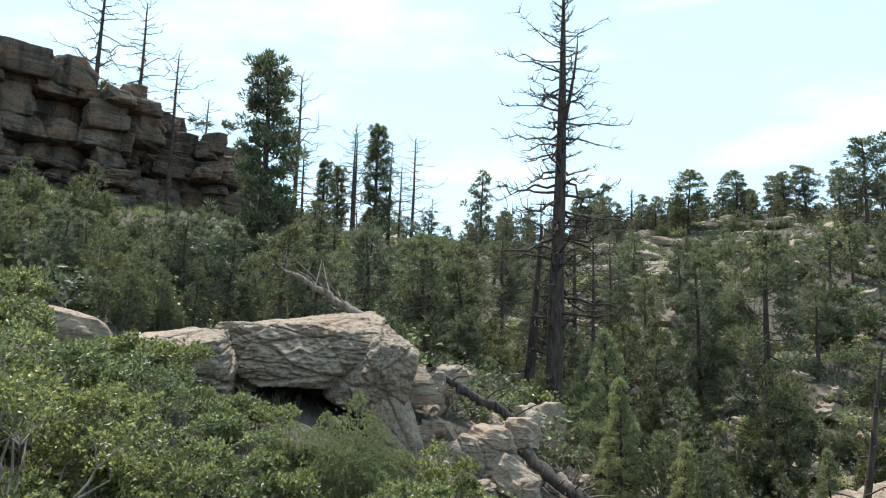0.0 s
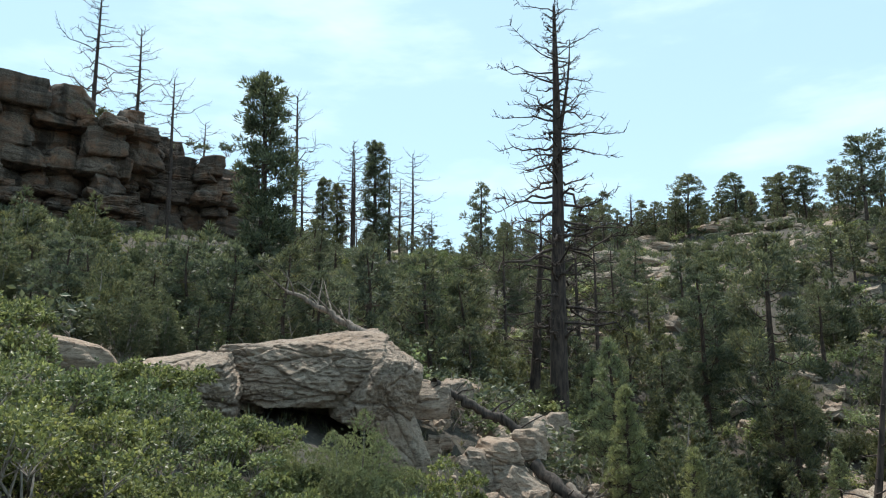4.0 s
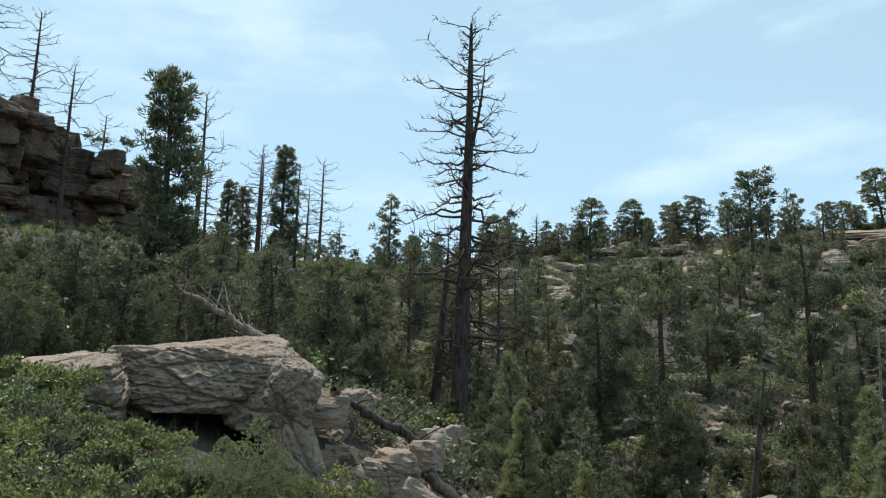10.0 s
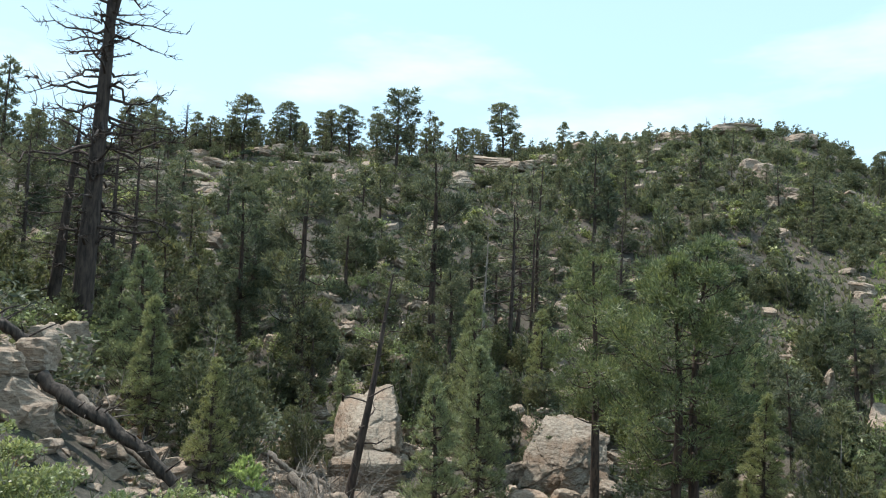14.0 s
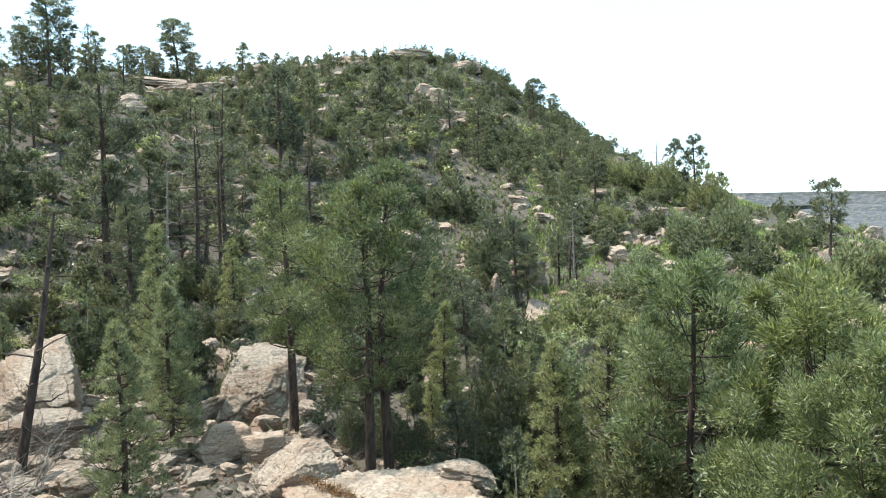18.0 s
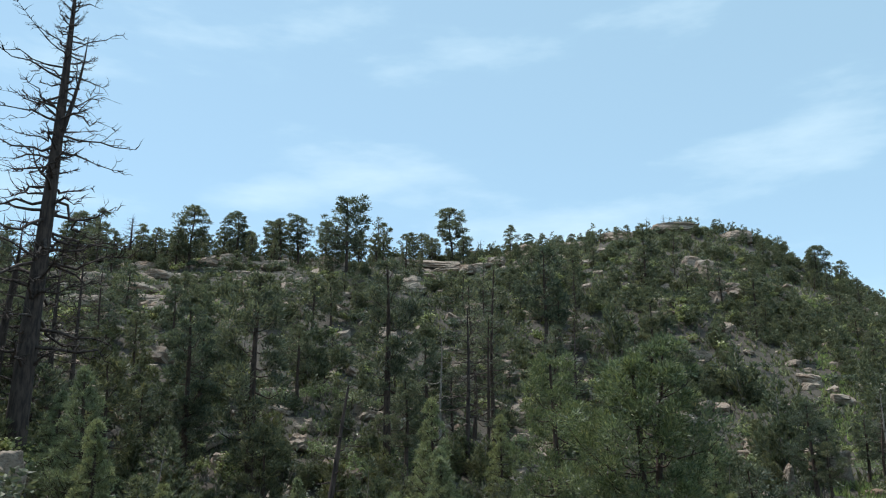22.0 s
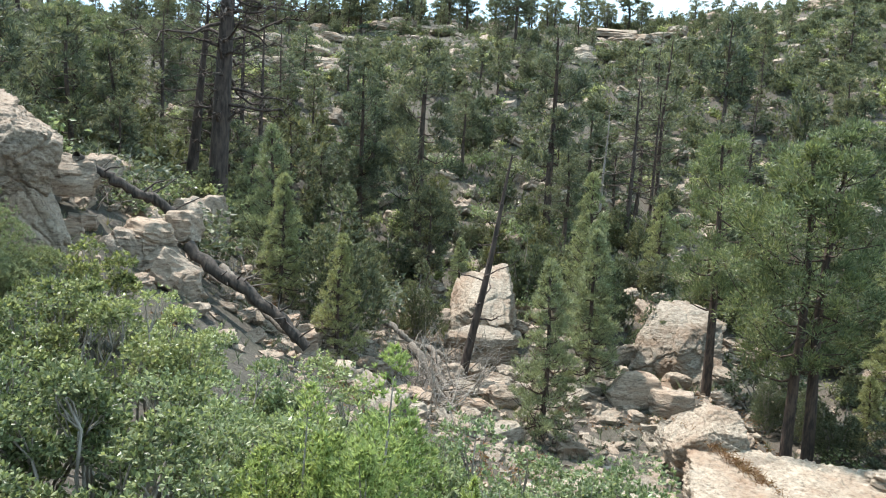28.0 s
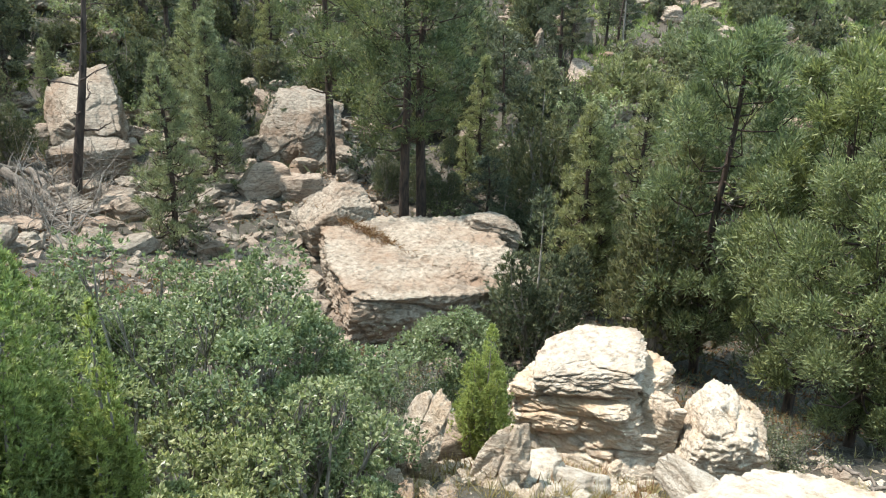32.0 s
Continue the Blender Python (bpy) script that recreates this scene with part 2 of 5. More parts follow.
DULL_OAK = leaf_mat("dull_oak_leaves", (0.06, 0.075, 0.038), (0.16, 0.188, 0.09), (0.36, 0.385, 0.21), 0.38, 0.4)
YOUNG = leaf_mat("bright_juniper_sprays", (0.19, 0.235, 0.1), (0.34, 0.395, 0.175), (0.48, 0.53, 0.25), 0.5, 0.58)
OAK = leaf_mat("scrub_oak_leaves", (0.11, 0.135, 0.07), (0.235, 0.27, 0.14), (0.47, 0.5, 0.31), 0.34, 0.42)
GREY_SHRUB = leaf_mat("grey_green_shrub_leaves", (0.0714, 0.0837, 0.0565), (0.128, 0.143, 0.096), (0.204, 0.217, 0.147))
DRY_GRASS = leaf_mat("dry_grass", (0.2, 0.16, 0.08), (0.34, 0.28, 0.15), (0.45, 0.4, 0.24))
DEAD_NEEDLES = leaf_mat("rust_brown_dead_needles", (0.14, 0.065, 0.03), (0.25, 0.125, 0.06), (0.36, 0.21, 0.11))

# ---------- the lie of the land: bearing, distance, height along its break lines ----------
NEAR_BANK = [(0, 0.01, 0.0), (-70, 4, 0.3), (-40, 4, -0.5), (-10, 3.5, -1.6), (20, 3, -1.5), (50, 3, -0.9), (52, 5, -2.3), (80, 4, 0.3), (180, 6, 1.2), (-110, 8, 1.5), (120, 8, 0.8),
             (-62, 8, 0.1), (-45, 9, -0.7), (-25, 9, -2.2), (-5, 8, -3.6), (15, 7, -3.7), (33, 7.5, -4.0), (48, 8, -4.4), (65, 7, -2.5)]
RAVINE_BED = [(-32, 18, -1.3), (-25, 26, -1.9), (-18, 33, -3.9), (-12, 33, -5.0), (-6, 27, -5.9), (4, 25, -6.6), (12, 20, -7.2), (20, 17, -7.7), (32, 14, -7.6),
              (42, 15, -7.4), (53, 14, -6.6), (65, 22, -9.5), (80, 40, -14.0)]
LOW_SLOPE = [(-55, 17, 1.2), (-43, 17, 0.1), (-35, 22, 0.4), (-25.5, 32, -1.1), (-14.5, 38, -4.6), (-10.7, 40, -4.7), (-0.5, 45, -2.6), (11.8, 31, -6.3), (18.2, 25, -6.8),
             (7, 60, 0.2), (21, 62, -0.2), (33, 50, -3.0), (42, 40, -5.0), (50, 45, -6.0), (58, 40, -8.5), (-70, 15, 2.5), (-80, 25, 4.3), (-50, 26, 2.2), (-35, 45, 3.6), (-20, 60, 6.0)]
HIGH_SLOPE = [(-66, 40, 6.0), (-52, 42, 5.4), (-75, 58, 13.4), (-60, 60, 13.0), (-50, 65, 13.2), (-75, 68, 14.8), (-62, 69, 14.6), (-50, 74, 14.2), (-42, 75, 14.0), (-34, 90, 14.5), (-10, 80, 12.4), (5, 90, 15.0), (18, 100, 19.0), (30, 90, 9.0),
              (-75, 76, 25.5), (-62, 77, 24.6), (-50, 82, 21.4), (-44, 90, 17.4)]
CREST = [(-34, 112, 17.7), (-19, 110, 21.4), (-8, 114, 23.8), (2, 120, 24.5), (12, 130, 29.2), (17, 135, 31.4), (22, 140, 34.2), (26.9, 142, 31.2), (29.6, 142, 26.8), (32.2, 138, 22.2),
         (35.4, 128, 14.0), (40, 112, 7.4), (45, 100, 4.0), (49, 92, 0.8), (56, 82, -2.7), (60, 76, -4.8), (75, 70, -12.0), (-75, 95, 29.0), (-55, 100, 25.0)]
BEYOND = [(-75, 300, 30), (-34, 260, 16), (0, 260, 18), (25, 300, 15), (45, 240, -22), (60, 260, -30), (80, 260, -35), (140, 120, 10), (180, 120, 20), (-130, 120, 25),
          (-75, 1500, 10), (-20, 1500, -10), (30, 1500, -30), (60, 1200, -45), (100, 1500, -40), (160, 1500, 0), (-140, 1500, 10)]
SPOTS = np.array([(d * math.sin(radians(a)), d * math.cos(radians(a)), z) for line in (NEAR_BANK, RAVINE_BED, LOW_SLOPE, HIGH_SLOPE, CREST, BEYOND) for a, d, z in line])


def _kernel(a, b):
    r2 = ((a[:, None, :2] - b[None, :, :2]) ** 2).sum(2)
    return np.sqrt(r2 + 4.0)


LAND = np.linalg.solve(np.block([[_kernel(SPOTS, SPOTS), np.ones((len(SPOTS), 1))], [np.ones((1, len(SPOTS))), np.zeros((1, 1))]]), np.append(SPOTS[:, 2], 0.0))


def heights(xy):
    xy = np.asarray(xy, float)
    h = _kernel(xy, SPOTS) @ LAND[:-1] + LAND[-1]
    x, y = xy[:, 0], xy[:, 1]
    d = np.hypot(x, y)
    amp = np.clip(d / 40, 0.15, 1.6)
    bumps = (np.sin(x * 0.31 + 1.3 * np.sin(y * 0.17)) * np.sin(y * 0.27 + 2.0 + np.sin(x * 0.13)) * 0.35
             + np.sin(x * 0.9 + y * 0.4) * np.sin(y * 0.83 - x * 0.2 + 1.0) * 0.12)
    return h + bumps * amp * np.exp(-(d / 400) ** 2)


def height(x, y):
    return float(heights([(x, y)])[0])

# ---------- makers ----------
def mesh_of(name, verts, faces, mat, smooth=False):
    """One mesh from arrays: verts (n, 3), faces (m, 3 or 4)."""
    me = bpy.data.meshes.new(name)
    verts, faces = np.asarray(verts, np.float32), np.asarray(faces, np.int32)
    k = faces.shape[1]
    me.vertices.add(len(verts))
    me.vertices.foreach_set("co", verts.ravel())
    me.loops.add(faces.size)
    me.loops.foreach_set("vertex_index", faces.ravel())
    me.polygons.add(len(faces))
    me.polygons.foreach_set("loop_start", np.arange(0, faces.size, k, dtype=np.int32))
    me.polygons.foreach_set("use_smooth", np.full(len(faces), smooth))
    me.materials.append(mat)
    me.update(calc_edges=True)
    return me


def part(name, me, parent, label="", kind=""):
    ob = new(name, me)
    ob.parent = parent
    return tagged(ob, label, kind=kind)


def thing(name, at, label, category, group="", kind=""):
    ob = new(name)
    ob.location = at
    ob.empty_display_size = 0.2
    return tagged(ob, label, category, group, kind)


def tube(path, radii, sides=6):
    """A tapered tube along a path of points; quads, the tip drawn in."""
    path, radii = np.asarray(path, float), np.asarray(radii, float)
    n = len(path)
    way = np.gradient(path, axis=0)
    way /= np.linalg.norm(way, axis=1)[:, None] + 1e-9
    ref = np.where(np.abs(way[:, 2:3]) > 0.9, np.array([[1.0, 0, 0]]), np.array([[0, 0, 1.0]]))
    u = np.cross(way, ref)
    u /= np.linalg.norm(u, axis=1)[:, None] + 1e-9
    v = np.cross(way, u)
    a = np.linspace(0, 2 * math.pi, sides, endpoint=False)
    ring = path[:, None] + radii[:, None, None] * (np.cos(a)[None, :, None] * u[:, None] + np.sin(a)[None, :, None] * v[:, None])
    i, j = np.meshgrid(np.arange(n - 1), np.arange(sides), indexing="ij")
    j2 = (j + 1) % sides
    f = np.stack([i * sides + j, i * sides + j2, (i + 1) * sides + j2, (i + 1) * sides + j], -1).reshape(-1, 4)
    return ring.reshape(-1, 3), f


def joined(pieces):
    vs, fs, n = [], [], 0
    for v, f in pieces:
        vs.append(v)
        fs.append(f + n)
        n += len(v)
    return np.concatenate(vs), np.concatenate(fs)


def grafted(pieces):
    """A limb and its twigs as one connected mesh: each twig grows from the nearest corner of the limb or of a twig before it."""
    v0, f0 = pieces[0]
    vs, fs, n = [v0], [f0], len(v0)
    for v, f in pieces[1:]:
        root = int(np.argmin(((np.concatenate(vs) - v[0]) ** 2).sum(1)))
        g = f + n
        g[f == 0] = root
        vs.append(v)
        fs.append(g)
        n += len(v)
    return np.concatenate(vs), np.concatenate(fs)


def blades(rng, centres, ways, count, length, width, spread, out=None, loose=0.8):
    """Tufts: count narrow triangles from each centre, fanned about its way; out: the way that their flat sides face."""
    n = len(centres)
    w = np.repeat(ways, count, 0) + rng.normal(0, spread, (n * count, 3))
    w /= np.linalg.norm(w, axis=1)[:, None] + 1e-9
    c = np.repeat(centres, count, 0)
    face = rng.normal(0, 1, (n * count, 3))
    if out is not None:
        face = np.repeat(out, count, 0) + loose * face
    side = np.cross(w, face)
    side /= np.linalg.norm(side, axis=1)[:, None] + 1e-9
    ln = length * rng.uniform(0.65, 1.2, (n * count, 1))
    v = np.stack([c + side * width / 2, c - side * width / 2, c + w * ln], 1).reshape(-1, 3)
    return v, np.arange(n * count * 3).reshape(-1, 3)


def leaves(rng, centres, size, up=0.35, out=None):
    """Single leaves: a folded lozenge each."""
    n = len(centres)
    a = rng.normal(0, 1, (n, 3)) + np.array([0, 0, up])
    a /= np.linalg.norm(a, axis=1)[:, None]
    face = rng.normal(0, 1, (n, 3))
    if out is not None:
        face = out + 0.6 * face
    b = np.cross(face, a)
    b /= np.linalg.norm(b, axis=1)[:, None]
    s = size * rng.uniform(0.6, 1.3, (n, 1))
    nrm = np.cross(a, b) * s * 0.12
    v = np.stack([centres - a * s * 0.5, centres + b * s * 0.3 + nrm, centres + a * s * 0.55, centres - b * s * 0.3 + nrm], 1).reshape(-1, 3)
    return v, np.arange(n * 4).reshape(-1, 4)


def rosettes(rng, centres, ways, per, size):
    """Leaves in whorls at the shoots' tips: per leaves spread about each way."""
    n = len(centres) * per
    a = np.repeat(ways, per, 0) * 0.7 + rng.normal(0, 0.75, (n, 3))
    a /= np.linalg.norm(a, axis=1)[:, None]
    b = np.cross(a, np.repeat(ways, per, 0) + rng.normal(0, 0.35, (n, 3)))
    b /= np.linalg.norm(b, axis=1)[:, None] + 1e-9
    c = np.repeat(centres, per, 0) + a * size * 0.15
    s = size * rng.uniform(0.6, 1.3, (n, 1))
    nrm = np.cross(a, b) * s * 0.1
    v = np.stack([c, c + a * s * 0.55 + b * s * 0.27 + nrm, c + a * s, c + a * s * 0.55 - b * s * 0.27 + nrm], 1).reshape(-1, 3)
    return v, np.arange(n * 4).reshape(-1, 4)


def thicket(seed, h, r, n=6000, size=0.06, clumps=20, leaf=None, label="leafy scrub oak"):
    """A near scrub oak: crooked stems, each ending in a head of leaf whorls, with gaps between the heads."""
    rng = np.random.default_rng(seed)
    root = thing("scrub_oak", (0, 0, 0), label, "shrub")
    cs, ws = [], []
    for k in range(clumps):
        a = rng.uniform(0, 2 * math.pi)
        rr = r * math.sqrt(rng.uniform(0, 1)) * 0.9
        c = np.array([rr * math.cos(a), rr * math.sin(a), h * (0.1 + 0.82 * rng.uniform(0, 1) ** 0.85 * (1 - 0.45 * (rr / r) ** 2))])
        s = np.linspace(0, 1, 6)[:, None]
        p = np.array([c[0] * 0.25, c[1] * 0.25, -0.2]) * (1 - s) + c * s + rng.normal(0, 0.05 * r, (6, 3)) * s
        pieces = [tube(p, np.linspace(0.016 + 0.005 * h, 0.006, 6), 5)]
        rc = r * rng.uniform(0.16, 0.31)
        m = max(6, int(n / clumps / 6 * rng.uniform(0.6, 1.4)))
        g = rng.normal(0, 1, (m, 3))
        g /= np.linalg.norm(g, axis=1)[:, None]
        g[:, 2] = np.where(g[:, 2] < -0.2, -0.6 * g[:, 2], g[:, 2])
        g *= rng.uniform(0.55, 1.08, (m, 1))
        cs.append(c + g * rc * np.array([1, 1, 0.85]))
        ws.append(g + np.array([0, 0, 0.45]))
        for e in cs[-1][:5]:
            pieces.append(tube(np.stack([p[4], (p[4] + e) / 2 + rng.normal(0, 0.03, 3), e]), [0.008, 0.006, 0.003], 3))
        part("stem", mesh_of("stem", *joined(pieces), GREY_WOOD, True), root)
    cs, ws = np.concatenate(cs), np.concatenate(ws)
    keep = cs[:, 2] > 0.06
    part("foliage", mesh_of("foliage", *rosettes(rng, cs[keep], ws[keep], 6, size), leaf or OAK), root, kind="stuff")
    return root


def trunk_path(rng, h, bend, n=12):
    z = np.linspace(0, 1, n)
    k = rng.uniform(-1, 1, 4)
    x = bend * (k[0] * z ** 2 + 0.35 * k[1] * np.sin(z * 7 + k[2] * 3))
    y = bend * (k[3] * z ** 2 + 0.35 * k[0] * np.sin(z * 6 + k[1] * 3))
    return np.stack([x, y, z * h], 1)


def on_path(path, u):
    s = np.clip(u, 0, 1) * (len(path) - 1)
    i = min(int(s), len(path) - 2)
    return path[i] + (path[i + 1] - path[i]) * (s - i)


def pine(seed, h, crown_from=0.35, spread=0.2, puffs=100, per=70, needle=0.22, width=0.045, thick=0.018, limbs=46, bend=0.3, gaps=0.0, split=False, cone=False, puff=1.0, column=0.0, label="ponderosa pine with an open needle crown", mats=None):
    """A pine: trunk, limbs that rise at their ends, and rounded heads of needles along their outer halves. spread: crown radius by height."""
    rng = np.random.default_rng(seed)
    bark, leaf = mats or (PINE_BARK, NEEDLES)
    root = thing("pine_tree", (0, 0, 0), label, "tree")
    path = trunk_path(rng, h, bend)
    z = np.linspace(0, 1, len(path))
    path[0, 2] = -0.35
    part("trunk", mesh_of("trunk", *tube(path, h * thick * (1.12 - z) ** 0.8 + 0.012, 9), bark, True), root)
    arms, cs, ws, outs = [], [], [], []
    lop, each = rng.uniform(0, 6.28), puffs / limbs
    for k in range(limbs):
        w = min(1.0, max(0.0, (k + rng.uniform(-0.9, 0.9)) / (limbs - 1)))
        u = crown_from + (0.985 - crown_from) * w
        bare = rng.uniform() < gaps
        a = rng.uniform(-0.6, 0.6) + k * 2.4
        round_ = (0.5 + 0.5 * min(1.0, w / 0.25)) * (1.0 - max(0.0, (w - 0.42) / 0.58) ** 1.7 * 0.86)
        reach = h * spread * (column + (1 - column) * round_ if w < 0.9 else round_) * rng.uniform(0.55, 1.15) * (1 + 0.25 * math.cos(a - lop + 3 * w))
        if cone:
            reach = h * spread * (1.03 - w) ** 0.8 * rng.uniform(0.7, 1.12)
        rise = rng.uniform(-0.3, 0.25) + 0.75 * w ** 1.5
        s = np.linspace(0, 1, 5)[:, None]
        out = np.array([math.cos(a), math.sin(a), 0])
        p = on_path(path, u) + out * reach * s + np.array([0, 0, 1]) * reach * (rise * s + 0.25 * s ** 2 - 0.2 * np.sin(s * 3))
        p[1:] += rng.normal(0, 0.035 * reach, (4, 3))
        arms.append(tube(p, np.linspace(h * 0.0034 * (1.25 - w) + 0.008, 0.006, 5), 4))
        heads = 0 if bare and rng.uniform() < 0.6 else 1 if bare else max(1, int(round(each * rng.uniform(0.6, 1.4) * min(1.4, reach / (h * spread) + 0.35))))
        for c in range(heads):
            q = 1.0 - (0.62 if not cone else 0.8) * c / max(1, heads) - rng.uniform(0, 0.08)
            side = np.array([-out[1], out[0], 0.0]) * rng.normal(0, 0.26 * reach) * (c > 0)
            o = p[0] + (p[-1] - p[0]) * q + side + np.array([0, 0, rng.uniform(-0.14, 0.22) * reach])
            rc = puff * (0.09 * reach + 0.026 * h) * rng.uniform(0.65, 1.3)
            m = max(8, int(per * rng.uniform(0.7, 1.3) * (0.4 if bare else 1)))
            g = rng.normal(0, 1, (m, 3))
            g /= np.linalg.norm(g, axis=1)[:, None]
            g[:, 2] = np.where(g[:, 2] < -0.6, -g[:, 2], g[:, 2])
            cs.append(o + g * np.array([1, 1, 0.95]) * rc * rng.uniform(0.3, 0.9, (m, 1)))
            ws.append(g * 0.7 + out * 0.25 + np.array([0, 0, 0.35]))
            outs.append(g + out * 0.35 + np.array([0, 0, 0.25]))
            if c:
                arms.append(tube(np.stack([p[2], (p[2] + o) / 2, o]), [0.006 + h * 0.0012, 0.006, 0.004], 3))
    if split:
        for v, f in arms:
            part("limb", mesh_of("limb", v, f, bark, True), root)
    else:
        part("branchwork", mesh_of("branchwork", *joined(arms), bark, True), root, kind="stuff")
    part("needle_crown", mesh_of("needle_crown", *blades(rng, np.concatenate(cs), np.concatenate(ws), 1, needle, width, 0.42, np.concatenate(outs)), leaf), root, kind="stuff")
    return root


def juniper(seed, h, r, n=900, per=7, spray=0.16, width=0.03, lobes=9, leaf=None, name="juniper_tree", label="dense bushy green juniper", flame=0.6, stems=3):
    """A juniper: stems near the ground and upright lobes of short sprays."""
    rng = np.random.default_rng(seed)
    root = thing(name, (0, 0, 0), label, "tree" if h > 1.9 else "shrub")
    wood = []
    cs, ws, outs = [], [], []
    for k in range(lobes):
        a = k * 2.4 + rng.uniform(-0.4, 0.4)
        rr = r * (0.15 if k == 0 else rng.uniform(0.3, 0.68))
        top = h * (1.0 if k == 0 else rng.uniform(0.5, 0.95) * (1 - 0.32 * rr / r))
        cx, cy = rr * math.cos(a), rr * math.sin(a)
        lr = r * rng.uniform(0.36, 0.58)
        low = h * rng.uniform(0.02, 0.16)
        s = np.linspace(0, 1, 5)[:, None]
        p = np.array([0.0, 0.0, -0.2]) * (1 - s) + np.array([cx, cy, top * 0.92]) * s + rng.normal(0, 0.03 * r, (5, 3)) * s
        wood.append(tube(p, np.linspace((0.028 if h > 2.7 else 0.013) * h ** 0.6 + 0.006, 0.004, 5), 5))
        m = int(n / lobes)
        w = rng.uniform(0, 1, m) ** 0.8
        prof = np.sin(math.pi * np.clip(0.16 + 0.84 * w, 0, 1)) ** flame * (1 - 0.25 * w)
        th = rng.uniform(0, 2 * math.pi, m)
        bumps = 1 + 0.26 * np.sin(3 * th + k + 5 * w) + 0.2 * np.sin(5 * th + 11 * w + 2 * k)
        q = lr * prof * bumps * np.sqrt(rng.uniform(0.3, 1, m))
        cs.append(np.stack([cx * (0.6 + 0.4 * w) + q * np.cos(th), cy * (0.6 + 0.4 * w) + q * np.sin(th), low + (top - low) * w], 1))
        ws.append(np.stack([np.cos(th) * 0.55, np.sin(th) * 0.55, np.full(m, 0.85)], 1))
        outs.append(np.stack([np.cos(th) + cx / r * 0.6, np.sin(th) + cy / r * 0.6, 1.7 * (w - 0.45)], 1))
    part("stemwork", mesh_of("stemwork", *joined(wood), GREY_WOOD, True), root, kind="stuff")
    part("leaf_crown", mesh_of("leaf_crown", *blades(rng, np.concatenate(cs), np.concatenate(ws), per, spray, width, 0.5, np.concatenate(outs)), leaf or JUNIPER), root, kind="stuff")
    return root


def oak(seed, h, r, n=3000, size=0.065, clumps=16, leaf=None, name="scrub_oak", label="leafy scrub oak thicket", bare=0.0):
    """A scrub oak or other broad shrub: crooked stems and clumps of single leaves."""
    rng = np.random.default_rng(seed)
    root = thing(name, (0, 0, 0), label, "shrub")
    wood, cs = [], []
    for k in range(clumps):
        a = rng.uniform(0, 2 * math.pi)
        rr = r * math.sqrt(rng.uniform(0, 1)) * 0.8
        zt = h * (0.22 + 0.62 * rng.uniform(0, 1) * (1 - 0.5 * (rr / r) ** 2))
        c = np.array([rr * math.cos(a), rr * math.sin(a), zt])
        s = np.linspace(0, 1, 6)[:, None]
        p = np.array([c[0] * 0.25, c[1] * 0.25, -0.2]) * (1 - s) + c * s + rng.normal(0, 0.05 * r, (6, 3)) * s
        wood.append(tube(p, np.linspace(0.02 + 0.006 * h, 0.006, 6), 5))
        for _ in range(4):
            e = c + rng.normal(0, 0.3 * r * 0.55, 3)
            wood.append(tube(np.stack([p[4], (p[4] + e) / 2 + rng.normal(0, 0.05, 3), e]), [0.009, 0.006, 0.003], 3))
        shoots = 12
        m = max(3, int(n / clumps / shoots * rng.uniform(0.5, 1.5)))
        for _ in range(shoots):
            o = c + rng.normal(0, 1, 3) * np.array([0.1 * r, 0.1 * r, 0.05 * h])
            w = rng.normal(0, 0.55, 3) + np.array([c[0] / r * 0.5, c[1] / r * 0.5, 0.75])
            t = rng.uniform(-0.4, 1, (m, 1)) * (0.12 + 0.12 * h) * rng.uniform(0.5, 1.5)
            cs.append(o + w * t + rng.normal(0, 0.025 + 0.02 * r, (m, 3)))
    cs = np.concatenate(cs)
    cs = cs[cs[:, 2] > 0.06]
    part("stemwork", mesh_of("stemwork", *joined(wood), GREY_WOOD, True), root, kind="stuff")
    part("foliage", mesh_of("foliage", *leaves(rng, cs, size, 0.35, cs / np.array([r, r, h]) + np.array([0, 0, -0.2])), leaf or OAK), root, kind="stuff")
    return root


